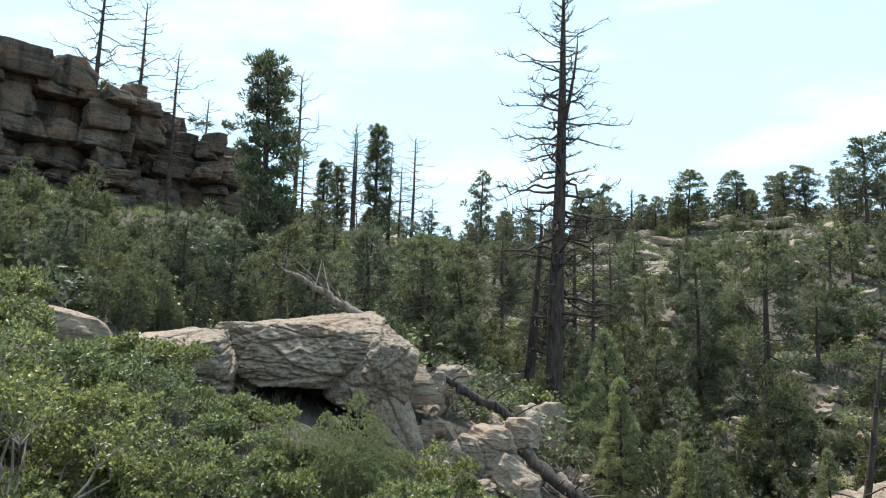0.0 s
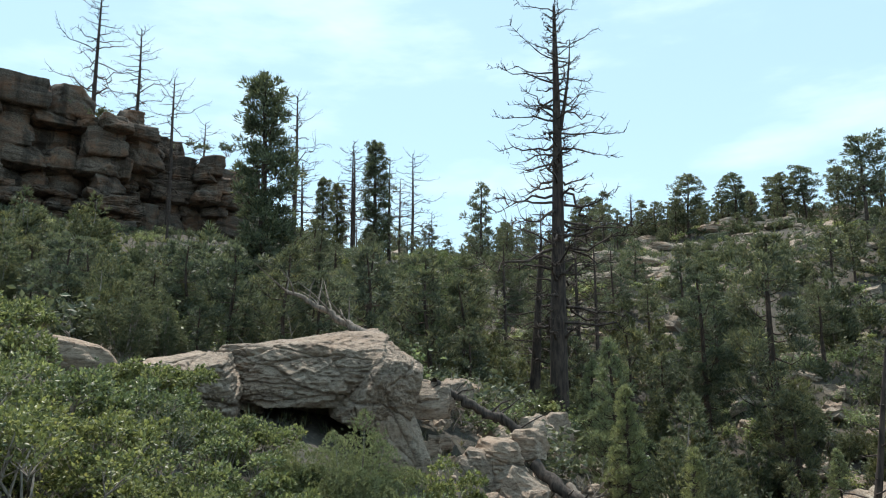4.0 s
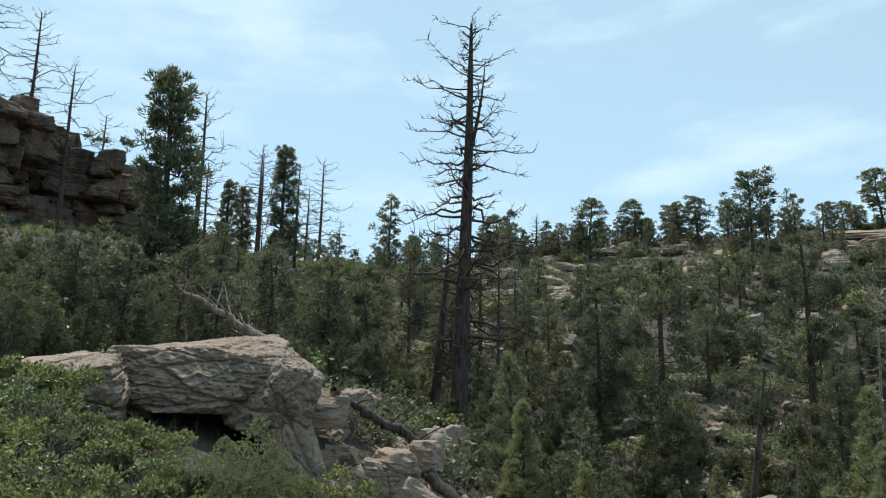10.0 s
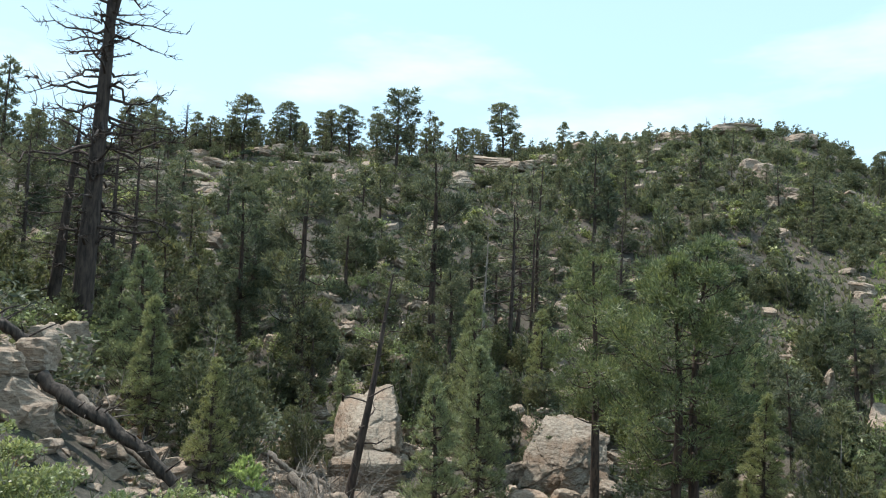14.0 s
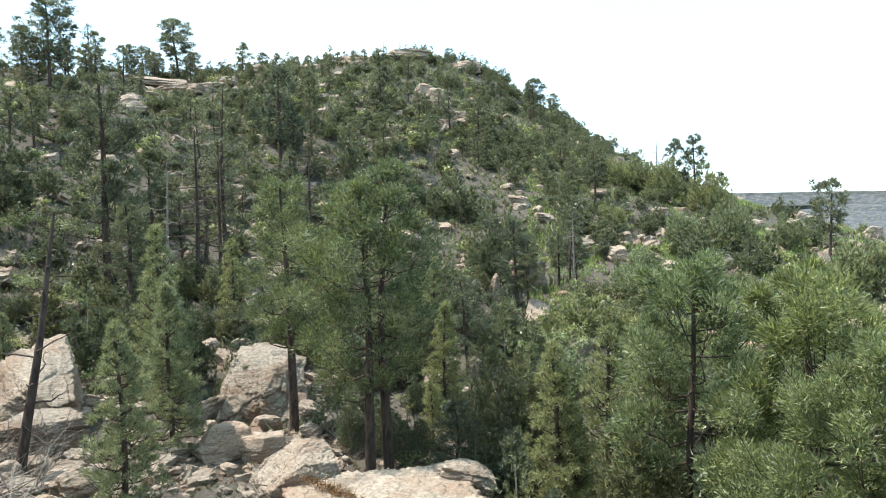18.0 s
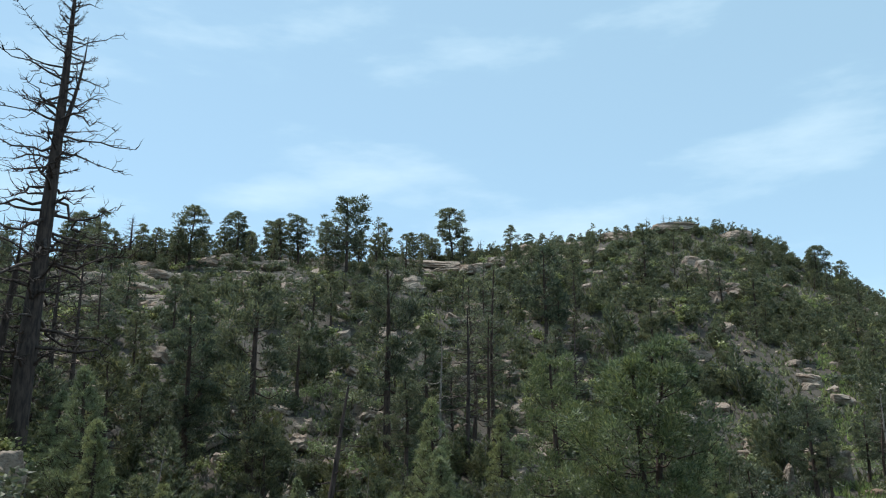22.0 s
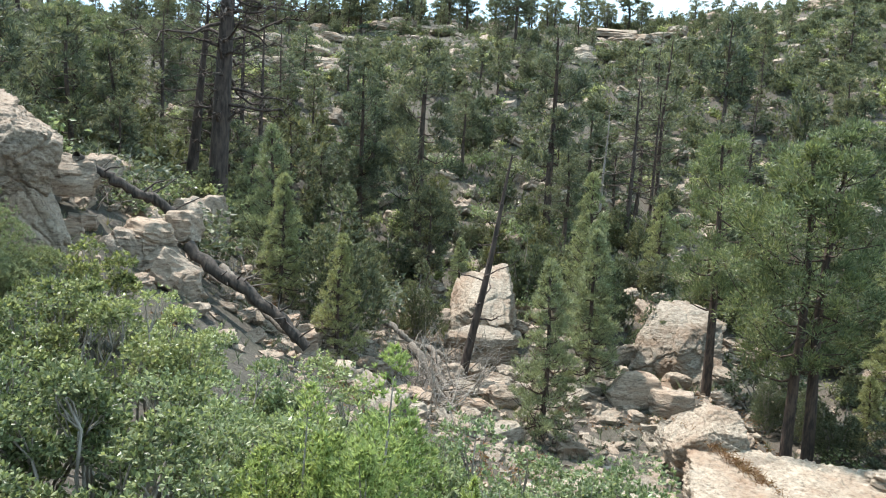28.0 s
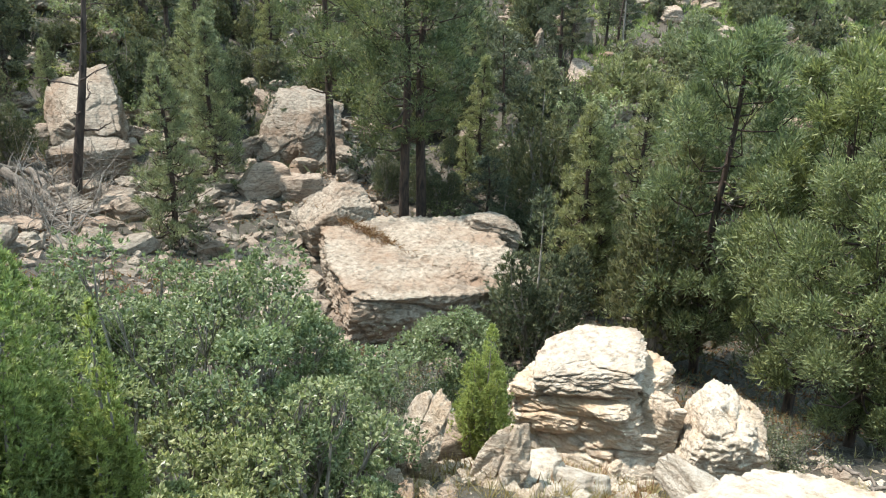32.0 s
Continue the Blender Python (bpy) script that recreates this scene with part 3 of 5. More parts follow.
def dead_tree(seed, h, limbs=40, reach=0.17, thick=0.019, base=0.12, twigs=6, mat=None, label="bare dead pine snag", lean=(0.0, 0.0), fork=False, low_limbs=True, split=False):
    """A standing dead tree: charred tapered trunk and bare, crooked limbs with twigs."""
    rng = np.random.default_rng(seed)
    mat = mat or DEAD_BARK
    root = thing("dead_tree", (0, 0, 0), label, "tree")
    path = trunk_path(rng, h, 0.12, 14)
    z = np.linspace(0, 1, 14)
    path[:, 0] += lean[0] * h * z
    path[:, 1] += lean[1] * h * z
    path[0, 2] = -0.4
    rad = h * thick * (0.12 + 0.88 * (1 - z) ** 0.85) + 0.01
    rad[0] *= 1.25
    part("trunk", mesh_of("trunk", *tube(path, rad, 10), mat, True), root)
    groups = [[] for _ in range(limbs if split else 1)]
    if fork:
        p0 = on_path(path, 0.66)
        s = np.linspace(0, 1, 6)[:, None]
        groups.append([tube(p0 + np.array([0.035 * h, 0.01 * h, 0]) * np.sin(s * 1.5) + np.array([0, 0, 0.25 * h]) * s, np.linspace(h * 0.006, 0.012, 6), 6)])
    for k in range(limbs):
        w = (k + rng.uniform(0, 1)) / limbs
        u = base + (0.99 - base) * w ** 0.8
        if not low_limbs and u < 0.45:
            continue
        a = k * 2.4 + rng.uniform(-0.5, 0.5)
        ln = h * reach * (0.5 + 0.75 * math.sin(math.pi * min(1.0, 0.22 + 0.76 * (u - base) / (1 - base))) ** 1.2) * float(np.clip(rng.lognormal(-0.45, 0.5), 0.15, 1.0))
        out = np.array([math.cos(a), math.sin(a), 0])
        s = np.linspace(0, 1, 7)[:, None]
        drop = rng.uniform(-0.25, 0.15) * (1 - u)
        p = on_path(path, u) + out * ln * s + np.array([0, 0, 1]) * ln * (drop * s * 2 + (rng.uniform(-0.3, 0.3) + 0.55 * max(0.0, u - 0.72) / 0.28) * s + rng.uniform(-0.1, 0.3) * s ** 3)
        p[1:] += np.cumsum(rng.normal(0, 0.075 * ln, (6, 3)) * np.array([1, 1, 0.8]), 0)
        p = np.stack([on_path(p, q) for q in np.linspace(0, 1, 13)])
        g = groups[k if split else 0]
        r0 = h * 0.0042 * (1.3 - u) + 0.007
        g.append(tube(p, np.linspace(r0, 0.006, 13), 5))
        for _ in range(rng.integers(max(1, twigs - 3), twigs + 2)):
            b0 = p[rng.integers(3, 13)]
            tw = out * rng.uniform(0.2, 0.8) + np.array([-out[1], out[0], 0]) * rng.choice([-1, 1]) * rng.uniform(0.2, 0.8) + np.array([0, 0, rng.uniform(-0.35, 0.6)])
            tl = ln * rng.uniform(0.08, 0.34)
            bow = np.array([0, 0, rng.uniform(-0.15, 0.35) * tl])
            q = np.linspace(0, 1, 4)[:, None]
            t4 = b0 + tw * tl * q + bow * q ** 2
            t4[1:] += rng.normal(0, 0.07 * tl, (3, 3))
            r1 = r0 * 0.34 + 0.0035
            g.append(tube(t4, np.linspace(r1, 0.003, 4), 3))
            if rng.uniform() < 0.5:
                e = t4[2] + (tw + rng.normal(0, 0.6, 3)) * tl * 0.4
                g.append(tube(np.stack([t4[2], (t4[2] + e) / 2 + rng.normal(0, 0.05 * tl, 3), e]), [r1 * 0.6, r1 * 0.45, 0.003], 3))
    for g in groups:
        if g:
            part("limb" if split else "branchwork", mesh_of("limb", *(grafted(g) if split else joined(g)), mat, True), root, kind="" if split else "stuff")
    return root


def cube_sphere(n):
    t = np.tan(np.linspace(-math.pi / 4, math.pi / 4, n + 1))
    a, b = np.meshgrid(t, t, indexing="ij")
    one = np.ones_like(a)
    vs, fs = [], []
    i, j = np.meshgrid(np.arange(n), np.arange(n), indexing="ij")
    q = np.stack([i * (n + 1) + j, (i + 1) * (n + 1) + j, (i + 1) * (n + 1) + j + 1, i * (n + 1) + j + 1], -1).reshape(-1, 4)
    for k, (x, y, z) in enumerate([(one, a, b), (-one, b, a), (b, one, a), (a, -one, b), (a, b, one), (b, a, -one)]):
        vs.append(np.stack([x, y, z], -1).reshape(-1, 3))
        fs.append(q + k * (n + 1) ** 2)
    v, f = np.concatenate(vs), np.concatenate(fs)
    key, first, back = np.unique(np.round(v, 5), axis=0, return_index=True, return_inverse=True)
    return v[first], back.reshape(-1)[f]


SPHERES = {n: cube_sphere(n) for n in (4, 7, 12, 22, 40, 64, 96)}


def fractal(p, seed, octaves=4, gain=0.5):
    """Smooth value noise on points, summed over octaves."""
    out, amp = np.zeros(len(p)), 1.0
    for o in range(octaves):
        r = np.random.default_rng(seed * 17 + o)
        q = p * 2.0 ** o + r.uniform(0, 50, 3)
        s = np.zeros(len(p))
        for _ in range(4):
            k, ph = r.normal(0, 1.6, 3), r.uniform(0, 6.28, 2)
            s += np.sin(q @ k + ph[0] + 1.2 * np.sin(q @ r.normal(0, 1.1, 3) + ph[1]))
        out += amp * s / 4
        amp *= gain
    return out


def broken(p, seed, cells, flat, depth, crack):
    """Fracture: each cell of the rock stands in or out by its own amount, with a crack between it and the next."""
    rng = np.random.default_rng(seed)
    q = rng.uniform(-1.1, 1.1, (cells, 3))
    w = np.array([1, 1, flat])
    d = np.linalg.norm((p[:, None] - q[None]) * w, axis=2)
    near = np.argsort(d, axis=1)[:, :2]
    d1, d2 = np.take_along_axis(d, near, 1).T
    out = rng.uniform(-1, 0.6, cells)[near[:, 0]] * depth
    return out - crack * np.exp(-((d2 - d1) / 0.05) ** 2)


def stone(seed, size, n=12, square=0.55, rough=0.16, beds=5, bed_depth=0.05, tilt=(0.0, 0.0), mat=None, chips=3, undercut=0.0, cells=0, flat=2.2, depth=0.07, crack=0.06):
    """A boulder's mesh: a rounded block, chipped by planes, broken along joints, grooved along its bedding and roughened. size: full width, depth, height."""
    rng = np.random.default_rng(seed)
    v, f = SPHERES[n]
    d = v / np.linalg.norm(v, axis=1)[:, None]
    c = v / np.abs(v).max(1)[:, None]
    p = d * (1 - square) + c * square
    for _ in range(chips):
        w = rng.normal(0, 1, 3)
        w[2] = abs(w[2]) * 0.6
        w /= np.linalg.norm(w)
        over = np.maximum(p @ w - rng.uniform(0.62, 0.85), 0)
        p = p - over[:, None] * w * 0.85
    aspect = np.array(size) / max(size)
    q = p * aspect * 2.2
    p = p * (1 + rough * fractal(p * 1.3, seed, 4)[:, None])
    bz = p[:, 2] + tilt[0] * p[:, 0] + tilt[1] * p[:, 1] + 0.05 * fractal(p * 1.5, seed + 5, 2)
    if beds:
        ph = bz * beds * 0.5 + rng.uniform()
        g = np.exp(-((ph - np.round(ph)) / 0.09) ** 2) + 0.5 * np.exp(-((ph * 2.3 - np.round(ph * 2.3)) / 0.12) ** 2)
        g *= 0.55 + 0.45 * fractal(p * 2.0, seed + 9, 2)
        step = 0.6 * np.sin(np.floor(ph + 0.5) * 12.9898) * 0.5
        p[:, :2] *= (1 - bed_depth * g + bed_depth * step)[:, None]
    if cells:
        sheared = np.column_stack([p[:, 0], p[:, 1], bz])
        p = p * (1 + broken(sheared + 0.06 * np.column_stack([fractal(q, seed + k, 3) for k in (21, 22, 23)]), seed + 3, cells, flat, depth, crack))[:, None]
    if n >= 40:
        ridge = 1 - np.abs(fractal(np.column_stack([q[:, 0] * 2.4, q[:, 1] * 2.4, bz * 4]), seed + 31, 4, 0.62))
        p = p * (1 + 0.035 * ridge + 0.024 * fractal(q * 8, seed + 33, 4, 0.7))[:, None]
    if undercut:
        low = np.clip(-p[:, 2] - 0.1, 0, 1)
        p[:, :2] *= (1 - undercut * low)[:, None]
    v = p * np.array(size) / 2
    return mesh_of("stone", v, f, mat or SANDSTONE, n >= 22)

# ---------- ground: one sheet to the horizon ----------
ROCK_ROOTS = []


def ground_sheet():
    fine = np.arange(-82, 68, 0.6)
    az = np.radians(np.concatenate([fine, np.arange(68, 278, 6.0)]))
    ds = np.concatenate([[0.0], np.geomspace(0.6, 260, 210), np.geomspace(300, 3500, 18)])
    a, d = np.meshgrid(az, ds, indexing="ij")
    xy = np.stack([d * np.sin(a), d * np.cos(a)], -1).reshape(-1, 2)
    z = np.concatenate([heights(c) for c in np.array_split(xy, 20)])
    p = np.column_stack([xy, z])
    near = np.exp(-np.hypot(xy[:, 0], xy[:, 1]) / 90)
    p[:, 2] += 0.09 * fractal(p * 0.8, 3, 4) * near
    na, nd = len(az), len(ds)
    i, j = np.meshgrid(np.arange(na), np.arange(nd - 1), indexing="ij")
    i2 = (i + 1) % na
    f = np.stack([i * nd + j, i * nd + j + 1, i2 * nd + j + 1, i2 * nd + j], -1).reshape(-1, 4)
    return tagged(new("ground", mesh_of("ground", p, f, GROUND, True)), "stony tan hillside soil with litter and dry grass", "ground", kind="structure")


ground_sheet()


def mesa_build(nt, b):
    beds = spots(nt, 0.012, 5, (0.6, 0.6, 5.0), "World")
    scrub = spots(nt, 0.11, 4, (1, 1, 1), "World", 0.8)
    # Blue-grey base colours: the haze of distance is put into the colour.
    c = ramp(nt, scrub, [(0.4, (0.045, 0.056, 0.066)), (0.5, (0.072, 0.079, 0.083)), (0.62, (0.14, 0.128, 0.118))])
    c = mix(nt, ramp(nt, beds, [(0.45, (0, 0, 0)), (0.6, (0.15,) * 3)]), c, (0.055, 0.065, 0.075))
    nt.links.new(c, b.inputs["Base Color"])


def far_mesa():
    """The long flat-topped mesa across the valley."""
    mat = material("haze_coloured_mesa", mesa_build, 1.0)
    az = np.radians(np.arange(36, 84, 0.25))
    prof = np.array([(0.5, -75), (0.6, -52), (0.7, -24), (0.8, 2), (0.87, 18), (0.885, 26), (0.93, 31), (0.94, 46), (0.945, 51), (1.2, 53)])
    a, k = np.meshgrid(az, np.arange(len(prof)), indexing="ij")
    wob = fractal(np.stack([a * 6, a * 2, k * 0.35], -1).reshape(-1, 3), 8, 4).reshape(a.shape)
    d = 1500 * prof[k, 0] * (1 + 0.035 * wob * (k < 7)) 
    z = 1.6 + prof[k, 1] + wob * np.where(k > 6, 0.8, 4.0) - (np.degrees(a) - 45) * 0.6 * (k > 2)
    p = np.stack([d * np.sin(a), d * np.cos(a), z], -1).reshape(-1, 3)
    n, m = len(az), len(prof)
    i, j = np.meshgrid(np.arange(n - 1), np.arange(m - 1), indexing="ij")
    f = np.stack([i * m + j, (i + 1) * m + j, (i + 1) * m + j + 1, i * m + j + 1], -1).reshape(-1, 4)
    rng = np.random.default_rng(4)
    q = rng.integers(0, len(f), 26000)
    t1, t2 = rng.uniform(0, 1, (2, 26000, 1))
    c = (p[f[q, 0]] * (1 - t1) + p[f[q, 1]] * t1) * (1 - t2) + (p[f[q, 3]] * (1 - t1) + p[f[q, 2]] * t1) * t2
    c = c[fractal(c * np.array([0.012, 0.012, 0.05]), 14, 4, 0.7) > -0.5]
    v, fs = blades(rng, c, np.tile((0, 0, 1.0), (len(c), 1)), 2, 1.1, 1.5, 0.6)
    tagged(new("far_scrub", mesh_of("far_scrub", v, fs, JUNIPER)), "dark specks of far scrub on the mesa's slope", "woods", kind="stuff")
    tagged(new("backdrop", mesh_of("backdrop", p, f, mat)), "distant flat-topped mesa, its blue haze put into the colour", "mesa", kind="structure")


far_mesa()

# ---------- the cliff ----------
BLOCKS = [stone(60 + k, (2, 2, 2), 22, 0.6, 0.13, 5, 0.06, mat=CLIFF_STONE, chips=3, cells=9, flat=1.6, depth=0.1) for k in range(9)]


def cliff(a0, d0, a1, d1, foot, top0, top1, seed, label):
    """A wall of stacked, weathered blocks between two bearings, on a solid core."""
    rng = np.random.default_rng(seed)
    p0, p1 = bearing(a0, d0), bearing(a1, d1)
    along = (p1 - p0)
    length = along.length
    along.normalize()
    back = Vector((-along.y, along.x, 0))
    if back.dot(p0) < 0:
        back = -back
    turn = math.atan2(along.y, along.x)
    root = thing("rock_cliff", (p0.x, p0.y, foot), label, "cliff")
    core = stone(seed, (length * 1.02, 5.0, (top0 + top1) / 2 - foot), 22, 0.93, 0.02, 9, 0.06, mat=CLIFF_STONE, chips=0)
    c = part("core", core, root)
    mid = (p0 + p1) / 2 + back * 5.4 - p0
    c.matrix_basis = Matrix.LocRotScale((mid.x, mid.y, ((top0 + top1) / 2 - foot) / 2 - 0.8), Euler((0, 0, turn)), None)
    z, layer = -1.0, 0
    while z < max(top0, top1) - foot:
        hgt = float(rng.choice([0.5, 0.7, 1.0, 1.5, 2.0]))
        inset = rng.uniform(-0.6, 0.6) + 0.05 * layer
        s = rng.uniform(-0.8, 0)
        while s < length:
            w = rng.uniform(1.0, 2.0) * (0.7 + hgt * 0.6)
            u = (s + w / 2) / length
            here = top0 + (top1 - top0) * u - foot
            if z + hgt * 0.5 < here and rng.uniform() > 0.04:
                dep = rng.uniform(2.4, 3.4)
                q = along * (s + w / 2) + back * (inset + dep / 2 + rng.normal(0, 0.3) + 0.95 * math.sin(s * 0.62 + seed) + 0.55 * math.sin(s * 1.7 + 2 * seed))
                ob = part("block", BLOCKS[rng.integers(len(BLOCKS))], root)
                ob.matrix_basis = Matrix.LocRotScale((q.x, q.y, z + hgt / 2), Euler((rng.normal(0, 0.04), rng.normal(0, 0.04), turn + rng.normal(0, 0.09) + math.pi * rng.integers(0, 2))), (w * 0.62, dep * 0.5, hgt * 0.66))
            s += w
        z += hgt
        layer += 1
    return root


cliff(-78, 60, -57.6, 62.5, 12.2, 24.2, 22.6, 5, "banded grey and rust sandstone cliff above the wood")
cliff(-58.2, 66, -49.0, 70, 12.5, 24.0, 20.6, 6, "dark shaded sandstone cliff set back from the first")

# ---------- boulders ----------
STONES = [stone(20 + k, (1, 1, 1), 12 if k < 8 else 7, 0.45 + 0.04 * (k % 5), 0.15, 3 + k % 3, 0.06, cells=9, depth=0.12, mat=SANDSTONE if k % 2 else PALE_STONE) for k in range(14)]


def boulder(me, a, d, z, turn=0.0, tip=(0.0, 0.0), scale=(1, 1, 1), name="boulder", label="weathered grey sandstone boulder", group=""):
    """One boulder at a bearing and distance, its middle at height z, turned from facing the standing place."""
    p = bearing(a, d, z)
    ob = new(name, me)
    ob.matrix_basis = Matrix.LocRotScale(p, Euler((radians(tip[0]), radians(tip[1]), radians(-a + turn)), "XYZ"), scale)
    return tagged(ob, label, "boulder", group)


# the large undercut boulder among the oaks
big = thing("large_boulder", bearing(-42.6, 18.6, 0.0), "large undercut grey-tan sandstone boulder, cracked and layered over a dark hollow", "boulder")
big.rotation_euler = (0, 0, radians(42.6))
for k, (x, y, z, w, dep, hgt, tx, ty, n, sq) in enumerate([(-0.45, 0.35, 1.98, 4.0, 4.6, 1.55, 11, -1, 96, 0.45), (0.95, -0.35, 1.45, 2.0, 3.6, 2.0, 10, 16, 96, 0.4), (1.6, -0.75, 0.1, 1.25, 2.6, 2.6, 0, -15, 64, 0.5),
                                                          (-0.3, 1.9, 0.3, 3.9, 2.0, 2.6, 0, 0, 22, 0.5), (-1.95, 0.0, 0.35, 0.75, 1.5, 2.0, 0, -4, 40, 0.5)]):
    ob = part("rock_layer", stone(101 + 50 * k, (w, dep, hgt), n, sq, 0.06, 4, 0.025, (0.3, 0.15), chips=2, cells=40, flat=1.3, depth=0.035, crack=0.04), big)
    ob.matrix_basis = pose(x, y, z, tx, ty, 7 * math.sin(k * 2.3))
boulder(stone(102, (2.0, 3.2, 1.7), 64, 0.5, 0.08, 5, 0.05, (0.3, 0.1), chips=3, cells=24), -52.6, 18.0, 1.3, -8, (8, -9), label="grey sandstone block split off the large boulder")
boulder(stone(105, (1.5, 1.0, 0.5), 22, 0.5, 0.1, 4, 0.05, cells=8), -48.6, 18.6, 2.2, label="flat grey stone lying on the large boulder")
boulder(stone(106, (1.2, 0.9, 0.5), 22, 0.5, 0.1, 4, 0.05, cells=8), -39.0, 18.8, 2.25, label="flat grey stone lying on the large boulder")
boulder(stone(107, (1.8, 1.2, 0.45), 22, 0.5, 0.1, 4, 0.05, cells=8), -54.0, 18.2, 1.95, 12, (0, -8), label="flat grey slab on the split block")
for k, (a, d, z, sx, sy, sz) in enumerate([(-35.4, 20.8, 1.0, 1.3, 1.2, 1.1), (-33.4, 23.0, 1.1, 1.2, 1.1, 0.9), (-31.9, 19.8, -0.75, 1.4, 1.3, 1.2), (-30.2, 20.2, -0.4, 1.9, 1.5, 1.0), (-27.8, 20.4, -0.15, 0.9, 0.9, 0.9), (-29.3, 19.6, -1.1, 1.8, 1.3, 1.0),
                                           (-27.3, 24.0, -0.1, 1.2, 1.2, 1.1), (-26.0, 25.0, -0.2, 1.2, 1.2, 1.3), (-30.0, 24.0, -0.3, 1.1, 1.0, 0.8), (-27.6, 19.2, -1.5, 1.2, 1.0, 0.9), (-32.6, 26.0, 1.0, 1.6, 1.2, 0.9), (-37.0, 24.5, 1.7, 1.7, 1.2, 1.0)]):
    boulder(STONES[1 + 2 * (k % 6)], a, d, z, 40 * k, (5 * (k % 3), 0), (sx, sy, sz), label="rounded grey boulder beside a fallen log", group="boulders below the snag")
boulder(stone(108, (2.4, 1.5, 0.8), 22, 0.5, 0.1, 5, 0.04), -60.8, 16.5, 2.0, 0, (0, 10), label="pale stone slab half hidden by oaks")
# slabs in the ravine
boulder(stone(111, (2.7, 4.6, 1.7), 64, 0.55, 0.12, 3, 0.05, mat=PALE_STONE, chips=6, cells=22, flat=1.0, depth=0.1), -5.1, 32.8, -4.0, 4, (36, -4), label="pale tilted sandstone slab in the ravine")
boulder(stone(112, (2.9, 2.2, 1.2), 64, 0.55, 0.12, 4, 0.04, mat=PALE_STONE, cells=10), -5.2, 30.3, -5.2, 8, (8, 0), label="pale block at the foot of a tilted slab")
boulder(stone(1131, (3.5, 5.2, 1.8), 64, 0.5, 0.13, 5, 0.05, mat=PALE_STONE, chips=6, cells=26, flat=1.0, depth=0.12), 10.1, 33.4, -4.95, -6, (36, 4), label="pale tilted sandstone slab with dark seams")
boulder(stone(114, (2.2, 1.6, 1.4), 22, 0.5, 0.1, 4, 0.06, cells=8), 7.0, 28.5, -6.1, 20, label="rounded grey boulder in the ravine")
boulder(stone(115, (1.8, 1.5, 1.2), 22, 0.5, 0.1, 4, 0.06, cells=8), 9.8, 28.0, -6.3, 0, label="rounded grey boulder in the ravine")
boulder(stone(116, (2.3, 2.4, 2.0), 64, 0.5, 0.06, 3, 0.03, (0.2, 0.1), mat=PALE_STONE, cells=9, depth=0.05), 12.3, 22.9, -5.85, 15, (6, 4), label="pale domed boulder littered with pine needles")
boulder(stone(117, (5.5, 5.5, 2.3), 96, 0.84, 0.05, 3, 0.03, (0.05, 0.0), mat=PALE_STONE, chips=0, undercut=0.5, cells=20, flat=0.9, depth=0.045, crack=0.04), 19.4, 20.1, -6.95, 16, (5, 1), label="broad flat-topped pale table rock under a pine")
boulder(stone(118, (1.9, 1.4, 0.9), 40, 0.5, 0.12, 4, 0.06, mat=PALE_STONE, cells=9), 25.2, 22.6, -6.0, 0, (0, 12), label="pale stone on the rim of the table rock")
for k, (a, d, z, sx, sy, sz) in enumerate([(5.2, 20.2, -6.7, 2.2, 1.5, 0.6), (8.4, 19.6, -6.9, 2.4, 1.6, 0.7), (10.0, 18.6, -7.1, 1.8, 1.4, 0.8), (3.6, 19.4, -6.6, 1.5, 1.2, 0.7), (12.0, 18.6, -7.5, 1.6, 1.3, 0.9)]):
    boulder(STONES[2 * (k % 6)], a, d, z, 25 * k, (4, 3), (sx, sy, sz), label="flat pale ledge stone above the oaks", group="ledge stones")
# the near outcrop
outcrop = thing("rock_outcrop", bearing(34.3, 10.2, -6.6), "pale layered sandstone outcrop with cracks and seams", "rock")
outcrop.rotation_euler = (0, 0, radians(-34.3 - 4))
for k, (x, y, z, w, dep, hgt, tx, ty, n) in enumerate([(0.05, 0.0, 0.8, 2.2, 1.95, 1.6, 0, 2, 64), (0.0, 0.1, 1.62, 2.3, 1.95, 1.05, 5, -4, 96), (0.0, 0.15, 2.3, 2.15, 1.85, 0.62, 5, -7, 96), (-0.22, 0.2, 2.72, 1.85, 1.6, 0.4, 6, -9, 96), (0.98, -0.2, 2.2, 0.6, 0.75, 0.7, 0, 6, 40),
                                                      (-0.35, -0.75, 1.1, 1.35, 0.8, 0.95, 8, 3, 64), (0.6, -0.75, 1.15, 1.0, 0.8, 1.05, 6, -4, 64), (0.25, -0.78, 0.4, 1.6, 0.9, 0.85, 0, 5, 64), (-0.9, -0.1, 0.6, 0.7, 1.0, 1.2, 0, -6, 40), (0.85, 0.1, 0.9, 0.8, 1.4, 1.6, 0, 4, 40)]):
    ob = part("rock_layer", stone(140 + k, (w * 1.06, dep, hgt * 1.2), n, 0.58, 0.1, 3 if hgt < 0.9 else 5, 0.045, (0.08, 0.1), mat=WHITE_STONE, chips=3, cells=44, flat=1.5, depth=0.075, crack=0.06), outcrop)
    ob.matrix_basis = pose(x, y, z, tx, ty, 9 * math.sin(k * 2.1))
boulder(stone(122, (1.3, 1.6, 1.35), 64, 0.55, 0.09, 8, 0.06, (-0.5, 0.1), mat=WHITE_STONE, chips=3, cells=24, flat=3.0, depth=0.07, crack=0.06), 44.4, 10.0, -4.6, 10, (4, 18), label="pale tilted layered block beside the outcrop")
